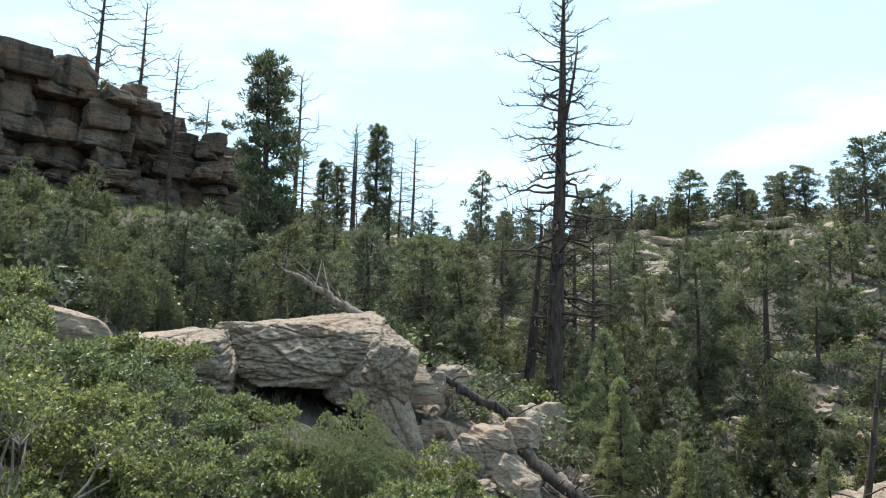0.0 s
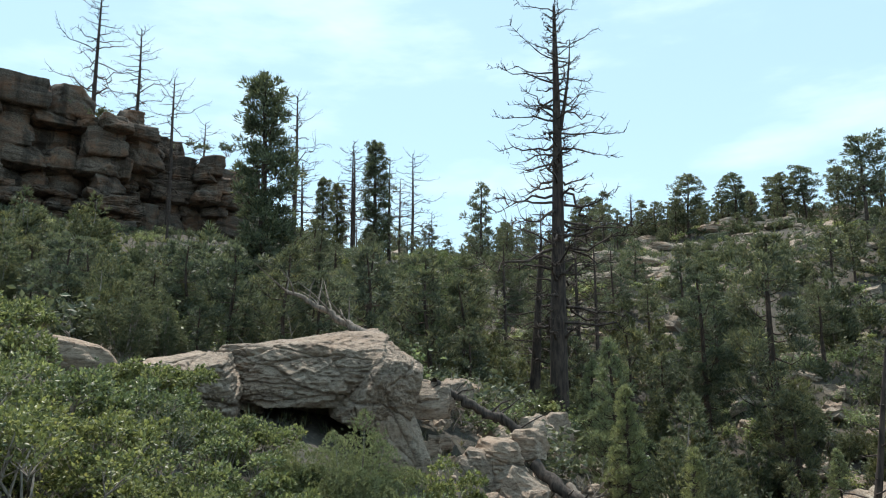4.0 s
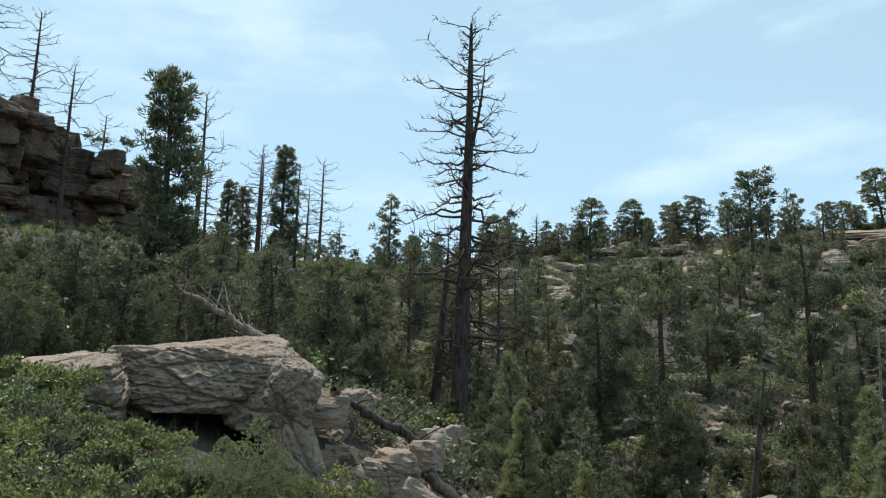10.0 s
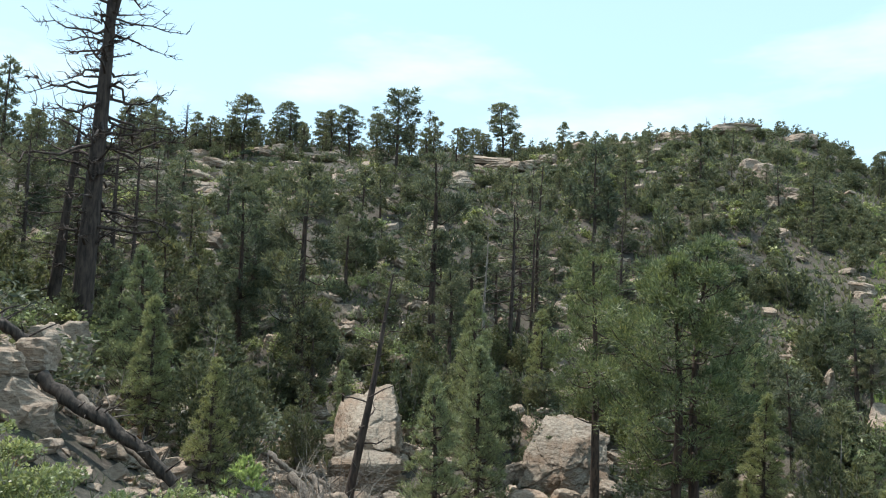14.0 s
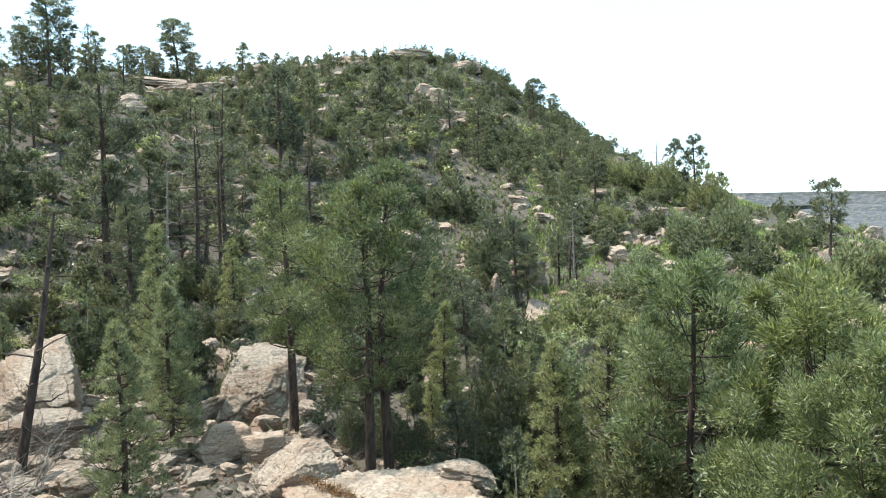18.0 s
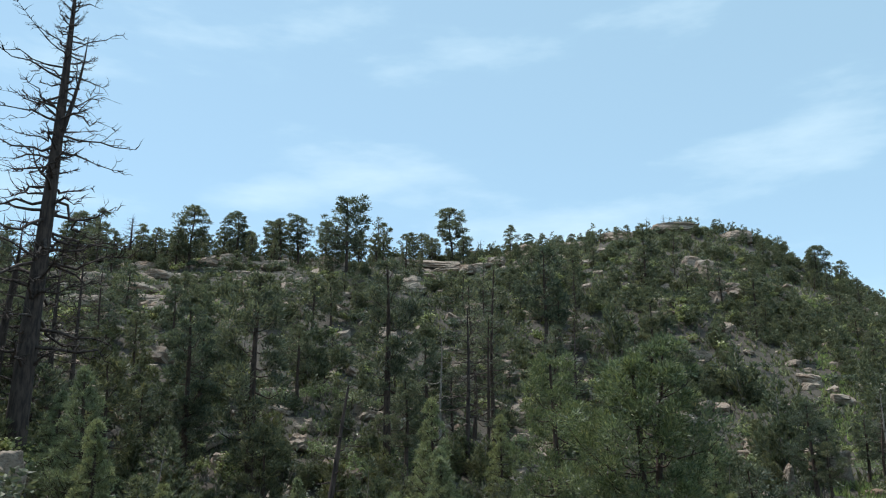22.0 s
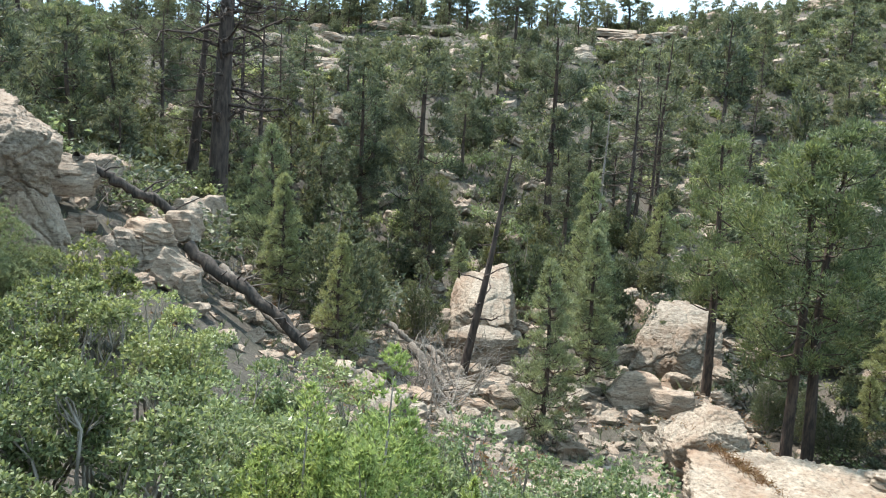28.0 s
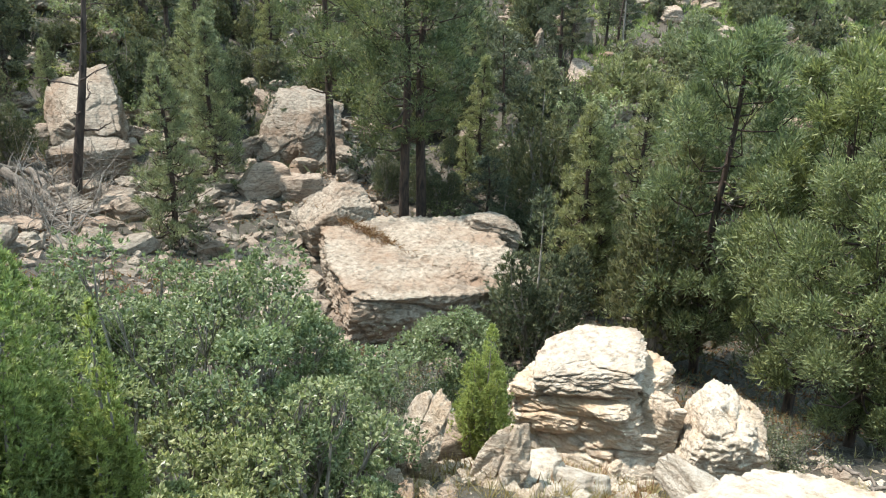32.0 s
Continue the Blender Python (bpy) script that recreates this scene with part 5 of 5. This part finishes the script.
def sown(a, d):
    return d * math.sin(radians(a)), d * math.cos(radians(a))


FAR_WOOD = {}


def sow(pack, x, y, hgt, wide, group):
    """Near enough to be told apart: a tree of its own. Past that, one of the far woods."""
    d = math.hypot(x, y)
    if d < 58 or (d < 78 and pack is not FAR_JUNIPERS and pack is not FAR_SHRUBS):
        plant(pack, x, y, hgt, wide, group)
    else:
        ob = pack[scatter.integers(len(pack))]
        s = hgt / SIZE[ob.name]
        sw = s ** 0.85 * wide
        FAR_WOOD.setdefault(ob.name, (ob, []))[1].append((x, y, height(x, y) - 0.05, sw, s, scatter.uniform(0, 6.28)))


def room(a, d, x, y):
    """How tall a tree may stand here without hiding the cliff or breaking the skyline."""
    top = np.interp(a, [-80, -47, -46, -36, -19, 2, 12, 22, 27, 30, 32, 35, 40, 45, 49, 56, 60], [10.2, 10.2, 11, 9.8, 10.2, 10.6, 12.2, 13.3, 12.3, 10.5, 9, 6.3, 3.9, 2.3, 0.5, -2.7, -4.4])
    return d * math.tan(radians(top + (0.7 if d > 95 else -0.5))) + 1.6 - height(x, y)


def wood(count, a0, a1, d0, d1, pines, junipers, tall, over=0.0):
    """Sows one stretch of the slope: a share of pines and junipers, the rest shrubs."""
    for _ in range(count):
        a, d = scatter.uniform(a0, a1), d0 + (d1 - d0) * scatter.uniform() ** 0.85
        u, big = scatter.uniform(), scatter.uniform()
        x, y = sown(a, d)
        if (-9 < a < 14 and d < 37) or (a < -45 and d > 61):
            continue
        if 2 < a < 7 and 97 < d < 108:
            continue
        if -35 < a < -13 and d < 37:
            u = 0.5 + 0.5 * u if d > 30 else 1.0
        limit = room(a, d, x, y) + d * math.radians(over)
        if limit < 0.6:
            limit = 0.6 if a > -47 else 0.8
        if not limit:
            continue
        if u < pines and limit > 1.6:
            sow(FAR_PINES if d > 68 else MID_PINE if d > 40 and big > 0.35 else SMALL_PINES, x, y, min(limit, 1.8 + tall * big ** 1.6), 1.1, "scattered pines")
        elif u < pines + junipers:
            sow(FAR_JUNIPERS if d >= 58 else ROUNDS if a > 33 and big > 0.3 else junipers_at(d), x, y, min(limit, 1.3 + 2.2 * big), 1.1, "scattered junipers")
        else:
            sow(FAR_SHRUBS if d > 58 else SHRUBS, x, y, min(limit, 0.8 + 1.1 * big), 1.3, "slope shrubs")


wood(150, -80, -45, 24, 57, 0.3, 0.45, 3.0)
wood(60, -62, -26, 22, 42, 0.45, 0.4, 3.6)
wood(40, -62, -26, 21, 40, 0.0, 0.5, 1.0)
wood(44, -30, -8, 26, 52, 0.3, 0.4, 4.4)
wood(34, -58, -26, 30, 60, 1.0, 0.0, 5.5)
wood(70, -80, -45, 50, 61, 0.0, 0.3, 1.0)
wood(210, -46, -12, 27, 108, 0.3, 0.3, 5.2)
wood(160, -46, -12, 30, 100, 0.0, 0.35, 1.0)
wood(210, -16, 14, 37, 108, 0.25, 0.32, 5.2)
wood(240, -16, 14, 37, 100, 0.0, 0.35, 1.0)
wood(250, 12, 36, 37, 100, 0.16, 0.4, 4.8)
wood(190, -40, 12, 97, 122, 0.5, 0.35, 4.5, 2.0)
wood(44, -26, 6, 99, 116, 1.0, 0.0, 5.5, 3.0)
wood(120, 24, 42, 84, 140, 0.15, 0.5, 2.6, 0.5)
wood(420, 4, 36, 84, 146, 0.16, 0.44, 2.6)
wood(230, 33, 64, 24, 104, 0.05, 0.55, 2.8)
wood(40, 13, 34, 24, 40, 0.1, 0.45, 3.0)
for k in range(26):
    a, d = scatter.uniform(-76, -47), scatter.uniform(76, 88)
    sow(FAR_SHRUBS, *sown(a, d), scatter.uniform(0.9, 2.2), 1.1, "shrubs on the cliff top")


def far_woods():
    """The far junipers and shrubs, joined: one mesh for the foliage of a kind."""
    heaps = {}
    for ob, spots_ in FAR_WOOD.values():
        for child in ob.children:
            if child.name.startswith("stem"):
                continue
            me = child.data
            v = np.empty(len(me.vertices) * 3, np.float32)
            me.vertices.foreach_get("co", v)
            v = v.reshape(-1, 3)
            k = me.polygons[0].loop_total
            f = np.empty(len(me.polygons) * k, np.int32)
            me.loops.foreach_get("vertex_index", f)
            f = f.reshape(-1, k)
            for x, y, z, sw, s, turn in spots_:
                c, n = math.cos(turn), math.sin(turn)
                heaps.setdefault((me.materials[0], k), []).append((np.column_stack([(v[:, 0] * c - v[:, 1] * n) * sw + x, (v[:, 0] * n + v[:, 1] * c) * sw + y, v[:, 2] * s + z]), f))
    for (mat, k), pieces in heaps.items():
        tagged(new("far_woods", mesh_of("far_woods", *joined(pieces), mat)), "far-off scrub and junipers covering the ridge slopes", "woods", kind="stuff")


far_woods()


def undergrowth(seed, n, a0, a1, d0, d1, blade, width, per, mat, label):
    """Low growth that nobody could count, in patches over the slope."""
    rng = np.random.default_rng(seed)
    a, d = rng.uniform(a0, a1, n * 3), d0 + (d1 - d0) * rng.uniform(0, 1, n * 3) ** 0.8
    xy = np.stack([d * np.sin(np.radians(a)), d * np.cos(np.radians(a))], 1)
    patch = fractal(np.column_stack([xy * 0.16, np.zeros(len(xy))]), seed, 3)
    xy = xy[patch + rng.normal(0, 0.25, len(xy)) > 0.05][:n]
    c = np.column_stack([xy, heights(xy)])
    v, f = blades(rng, c, np.tile((0, 0, 1.0), (len(c), 1)), per, blade, width, 0.5)
    tagged(new("undergrowth", mesh_of("undergrowth", v, f, mat)), label, "undergrowth", kind="stuff")


undergrowth(1, 12000, -80, 64, 30, 130, 0.7, 0.2, 5, JUNIPER, "low green scrub covering the wooded slope")
undergrowth(6, 16000, -46, 34, 30, 115, 0.42, 0.09, 6, GREY_SHRUB, "grey-green scrub between the pines")
undergrowth(2, 9000, -70, 64, 14, 70, 0.32, 0.03, 6, GREY_SHRUB, "low grey-green forbs on stony soil")
undergrowth(7, 1500, 14, 56, 5, 11, 0.26, 0.01, 10, DRY_GRASS, "dry straw-coloured grass on the near bank")
undergrowth(3, 3500, -70, 64, 6, 50, 0.3, 0.014, 8, DRY_GRASS, "tufts of dry straw-coloured grass")
undergrowth(5, 9000, 2, 38, 66, 146, 0.55, 0.2, 5, SPUR_GREEN, "dull green scrub over the rocky knoll")
undergrowth(4, 15000, 30, 64, 40, 110, 0.46, 0.12, 6, YOUNG, "bright green low scrub on the open spur")

# ---------- the near thicket ----------
NEAR_OAKS = [(-34, 5.0, 1.3, 0.9), (-40, 5.6, 1.0, 0.8), (-25, 4.4, 1.4, 0.7), (-1, 4.9, 1.85, 0.75), (6, 5.2, 2.1, 0.85), (-13.5, 5.9, 1.6, 0.75), (-20, 6.0, 1.7, 0.9), (-28, 6.4, 1.5, 0.9), (-64, 8.0, 1.4, 1.3), (-70, 9.5, 1.75, 1.3), (-57.5, 8.8, 1.15, 1.1), (-51.5, 10.0, 1.1, 1.0), (-47.5, 10.5, 0.75, 0.8), (-34.5, 13.0, 1.7, 0.9), (-36.5, 9.0, 1.5, 1.1), (-31, 9.0, 1.9, 1.1), (-29, 12.0, 1.4, 1.0),
             (-26, 8.2, 1.9, 1.2), (-21, 8.0, 2.1, 1.2), (-17, 9.5, 2.2, 1.2), (-14, 7.0, 2.0, 1.0), (-8, 7.6, 2.65, 1.2), (-3, 6.6, 2.95, 1.2), (2.5, 6.6, 3.0, 1.2), (7.5, 6.8, 2.75, 1.15), (11.5, 7.0, 2.2, 0.95), (-4, 9.0, 2.6, 1.2), (4, 9.0, 3.0, 1.2), (21.8, 13.2, 3.1, 1.35), (-36.5, 11.5, 1.2, 0.9), (-23, 3.7, 0.6, 0.55), (-28, 4.0, 0.7, 0.6), (-10, 3.5, 0.45, 0.4), (-2.5, 3.6, 0.75, 0.5), (3.5, 3.9, 1.2, 0.6), (9, 4.6, 1.7, 0.7), (12.5, 5.4, 1.6, 0.6), (-58, 12.5, 0.9, 1.2), (-53, 13.0, 0.8, 1.1), (-63, 11.5, 1.1, 1.3), (-67, 13.0, 1.2, 1.3), (-49, 13.5, 0.8, 0.9), (-60, 9.5, 1.3, 1.1), (-45, 12.5, 0.6, 0.7), (-55, 15.0, 1.1, 1.1), (-72, 14.0, 1.2, 1.3), (-66, 16.5, 1.1, 1.3), (-74, 18.0, 1.4, 1.4), (-69, 20.5, 1.3, 1.4), (-39.5, 10.0, 0.7, 0.8)]
for k, (a, d, hgt, r) in enumerate(NEAR_OAKS):
    p = bearing(a, d)
    ob = thicket(500 + k, hgt, r, int((6400 + 6200 * r) * (1.0, 0.75, 0.9, 0.6)[k % 4]), 0.027 + 0.0031 * d, 18 + k % 3 * 4, DULL_OAK if a < -33 else OAK, label="dull green scrub oak beside the boulder" if a < -33 else "leafy green scrub oak on the near bank")
    ob.location = (p.x, p.y, height(p.x, p.y) - 0.03)
    tagged(ob, group="near scrub oaks")
for k, (a, d, hgt, r) in enumerate([(-41.0, 12.4, 1.9, 1.35), (-14.8, 4.2, 2.4, 0.8), (-6.9, 4.0, 1.9, 0.27), (25.2, 8.0, 2.0, 0.42), (-20.5, 4.4, 1.9, 0.6), (-46.5, 12.2, 0.9, 0.5), (-16, 5.6, 1.4, 0.5)]):
    p = bearing(a, d)
    ob = juniper(540 + k, hgt, r, int(2600 + 3200 * r * hgt), 9, 0.046, 0.013, 17, SPUR_GREEN if a < -30 else YOUNG, label="green bushy juniper before the large boulder" if a < -30 else "bright green young juniper with upright sprays")
    ob.location = (p.x, p.y, height(p.x, p.y) - 0.03)
    tagged(ob, group="young junipers")
for k, (a, d, hgt, r) in enumerate([(18.0, 10.2, 1.6, 0.9), (-55, 10.8, 1.3, 0.8), (-47, 8.6, 0.7, 0.7), (15.5, 9.2, 1.3, 0.6), (50.5, 12.0, 0.7, 0.7)]):
    p = bearing(a, d)
    ob = oak(560 + k, hgt, r, 2600, 0.045, 18, GREY_SHRUB, "grey_shrub", "fine-leaved grey-green shrub on the stony bank")
    ob.location = (p.x, p.y, height(p.x, p.y) - 0.03)

for ob in PROTOS:
    for o in (*ob.children_recursive, ob):
        bpy.data.objects.remove(o)

# ---------- fallen timber and small things ----------
def log(a0, d0, z0, a1, d1, z1, r0, r1, seed, label, stubs=5, mat=None):
    """A fallen trunk lying from one place to another, with broken stubs of its limbs."""
    rng = np.random.default_rng(seed)
    p0, p1 = np.array(bearing(a0, d0, z0)), np.array(bearing(a1, d1, z1))
    root = thing("fallen_log", p0, label, "log")
    s = np.linspace(0, 1, 24)[:, None]
    sag = np.cumsum(rng.normal(0, 0.035, (24, 3)), 0)
    path = (p1 - p0) * s + sag - sag[-1] * s
    v, f = tube(path, np.linspace(r0, r1, 24) * rng.uniform(0.82, 1.14, 24), 12)
    v = v + 0.16 * r0 * fractal(v * 9, seed, 3)[:, None] * (v - np.repeat(path, 12, 0)) / r0
    part("trunk", mesh_of("trunk", v, f, mat or LOG_WOOD, True), root)
    way = (p1 - p0) / np.linalg.norm(p1 - p0)
    for k in range(stubs):
        q = on_path(path, rng.uniform(0.25, 1.0))
        w = np.cross(way, rng.normal(0, 1, 3))
        w[2] = abs(w[2]) + 0.2
        w = w / np.linalg.norm(w) + way * 0.5
        ln = rng.uniform(0.3, 1.1)
        bend = np.stack([q, q + w * ln * 0.5 + rng.normal(0, 0.05, 3), q + w * ln + rng.normal(0, 0.1, 3)])
        part("branch_stub", mesh_of("branch_stub", *tube(bend, [0.03, 0.022, 0.008], 5), mat or LOG_WOOD, True), root)
    return root


log(-39.4, 19.4, 2.5, -46.2, 21.0, 4.0, 0.12, 0.05, 1, "grey fallen trunk leaning over the large boulder", 12)
log(-35.0, 20.6, 1.5, -28.6, 20.9, 0.15, 0.11, 0.15, 2, "charred fallen log on the bank", 9, CHAR)
log(-27.6, 20.0, -0.6, -18.6, 18.3, -2.85, 0.18, 0.13, 3, "charred fallen log below the boulders", 12, CHAR)
log(-25.0, 20.8, -1.3, -19.4, 18.8, -2.8, 0.12, 0.08, 4, "weathered grey fallen log below the boulders", 6)
log(-10.5, 24.8, -4.2, -6.0, 22.4, -6.0, 0.15, 0.1, 5, "bleached grey log lying in the ravine", 5)
log(-9.0, 26.5, -4.6, -7.0, 23.0, -5.7, 0.13, 0.08, 6, "bleached grey log lying in the ravine", 5)
log(-13.0, 28.0, -4.0, -7.5, 27.0, -5.2, 0.12, 0.08, 7, "bleached grey log lying in the ravine", 5)
log(53.5, 10.5, -4.6, 57.5, 9.8, -4.5, 0.035, 0.015, 8, "bleached dead branch lying on the bank", 3)
log(36.0, 19.5, -7.2, 46.0, 20.5, -7.0, 0.06, 0.03, 9, "bleached dead branch under the pines", 4)


def brush(a, d, size, seed, label, n=26, mat=None):
    """A tangle of bare dead branches."""
    rng = np.random.default_rng(seed)
    p = bearing(a, d)
    root = thing("dead_brush", (p.x, p.y, height(p.x, p.y)), label, "brush")
    for k in range(n):
        w = rng.normal(0, 1, 3)
        w[2] = abs(w[2]) * 0.8 + 0.15
        w /= np.linalg.norm(w)
        b = rng.normal(0, 0.25 * size, 3) * np.array([1, 1, 0])
        ln = size * rng.uniform(0.5, 1.2)
        s = np.linspace(0, 1, 5)[:, None]
        path = b + w * ln * s + np.cumsum(rng.normal(0, 0.05 * ln, (5, 3)), 0) * s
        pieces = [tube(path, np.linspace(0.022, 0.006, 5), 4)]
        for _ in range(4):
            q = path[rng.integers(1, 4)]
            e = q + (w + rng.normal(0, 0.7, 3)) * ln * 0.3
            pieces.append(tube(np.stack([q, (q + e) / 2 + rng.normal(0, 0.02, 3), e]), [0.01, 0.007, 0.003], 3))
        part("branch", mesh_of("branch", *joined(pieces), mat or GREY_WOOD, True), root)
    return root


brush(-8.6, 22.0, 1.9, 1, "grey tangle of dead branches in the ravine", 34)
brush(-11.5, 23.0, 1.6, 2, "grey tangle of dead branches in the ravine", 26)
brush(-9.3, 23.5, 2.4, 7, "grey tangle of dead branches in the ravine", 40)
brush(-6.6, 27.5, 2.2, 8, "bare dead branches beside a tilted slab", 30)
brush(-7.0, 29.0, 1.7, 3, "bare dead branches beside a tilted slab", 24)
brush(-24.0, 24.0, 1.2, 4, "bare dead branches below the snag", 18)
brush(-46.5, 21.0, 1.6, 5, "bare dead branches behind the large boulder", 18)
brush(-33.0, 24.0, 1.5, 6, "bare dead branches on the bank", 18)

# lone dead stems
for seed, a, d, hgt, lean, label in [(601, -6.3, 26.5, 8.6, (0.14, 0.02), "leaning brown dead trunk in the ravine"), (602, 3.4, 52, 8.0, (0.02, 0), "thin grey dead pine on the slope"), (603, 33.6, 50, 5.6, (0.0, 0), "thin grey dead pine among junipers")]:
    p = bearing(a, d)
    ob = dead_tree(seed, hgt, 22, 0.13, 0.02 if seed == 601 else 0.014, 0.25, 4, DEAD_BARK if seed == 601 else GREY_WOOD, label, lean, split=True)
    ob.location = (p.x, p.y, height(p.x, p.y) - 0.1)
# the dead tree whose limbs reach in at the edge of the wood
p = bearing(-76.5, 15.5)
ob = dead_tree(611, 9.0, 46, 0.36, 0.018, 0.12, 9, label="dead pine with drooping tangled bare limbs", split=True)
ob.location = (p.x, p.y, height(p.x, p.y) - 0.1)


def litter(at, along, across, n, seed, label, length=0.16, mat=None):
    """Fallen needles and twigs in a drift on a rock; nobody could count them."""
    rng = np.random.default_rng(seed)
    c = np.array(at) + rng.normal(0, 1, (n, 1)) * np.array(along) + rng.normal(0, 1, (n, 1)) * np.array(across)
    v, f = blades(rng, c, np.tile(np.array(along) / np.linalg.norm(along), (n, 1)), 4, length, 0.02, 0.8)
    tagged(new("needle_litter", mesh_of("needle_litter", v, f, mat or DEAD_NEEDLES)), label, "litter", kind="stuff")


q = bearing(15.0, 20.8, -5.55)
litter(q, (0.5, -0.9, -0.12), (0.12, 0.06, 0.0), 260, 1, "drift of rust-brown pine needles on the table rock", 0.22)
q = bearing(13.2, 23.6, -5.35)
litter(q, (0.4, 0.1, 0.0), (0.1, 0.35, 0.0), 300, 2, "rust-brown pine needles on a domed boulder", 0.14)

rng = np.random.default_rng(91)
n = 15000
a, d = np.radians(rng.uniform(-30, 58, n)), rng.uniform(7, 36, n)
spot = np.stack([d * np.sin(a), d * np.cos(a)], 1)
spot = spot[fractal(np.column_stack([spot * 0.35, np.zeros(n)]), 12, 3) > -0.1]
v, f = blades(rng, np.column_stack([spot, heights(spot) + 0.04]), np.column_stack([rng.normal(0, 1, (len(spot), 2)), np.full(len(spot), 0.12)]), 5, 0.2, 0.03, 0.6)
tagged(new("needle_litter", mesh_of("needle_litter", v, f, DEAD_NEEDLES)), "rust-brown needles and twigs over the stony soil", "litter", kind="stuff")
pebbles = np.random.default_rng(88)
for k in range(190):
    if k < 120:
        a, d = pebbles.uniform(-16, 14), pebbles.uniform(17.5, 31)
    else:
        a, d = pebbles.uniform(15, 56), pebbles.uniform(5.6, 12)
    s = pebbles.uniform(0.16, 0.5) * (1.0 if k < 120 else 0.6)
    p = bearing(a, d)
    boulder(STONES[pebbles.integers(len(STONES))], a, d, height(p.x, p.y) + 0.12 * s, pebbles.uniform(0, 360), (pebbles.normal(0, 12), pebbles.normal(0, 12)), (s * pebbles.uniform(0.9, 1.8), s, s * pebbles.uniform(0.4, 0.8)),
            "stone", "small loose sandstone in the ravine" if k < 120 else "small pale stone on the near bank", "loose stones")

# shrubs rooted in the cliff's top ledges
for k in range(12):
    a = -76 + 2.3 * k
    dd, top = (62.6, 23.6 - 0.08 * (a + 76)) if a < -58 else (69.0, 22.4)
    x, y = sown(a, dd)
    ob = oak(620 + k, 1.3, 1.2, 260, 0.22, 8, (JUNIPER, GREY_SHRUB)[k % 2], "ledge_shrub", "dull green shrub rooted on the cliff top")
    ob.location = (x, y, top - 0.5)
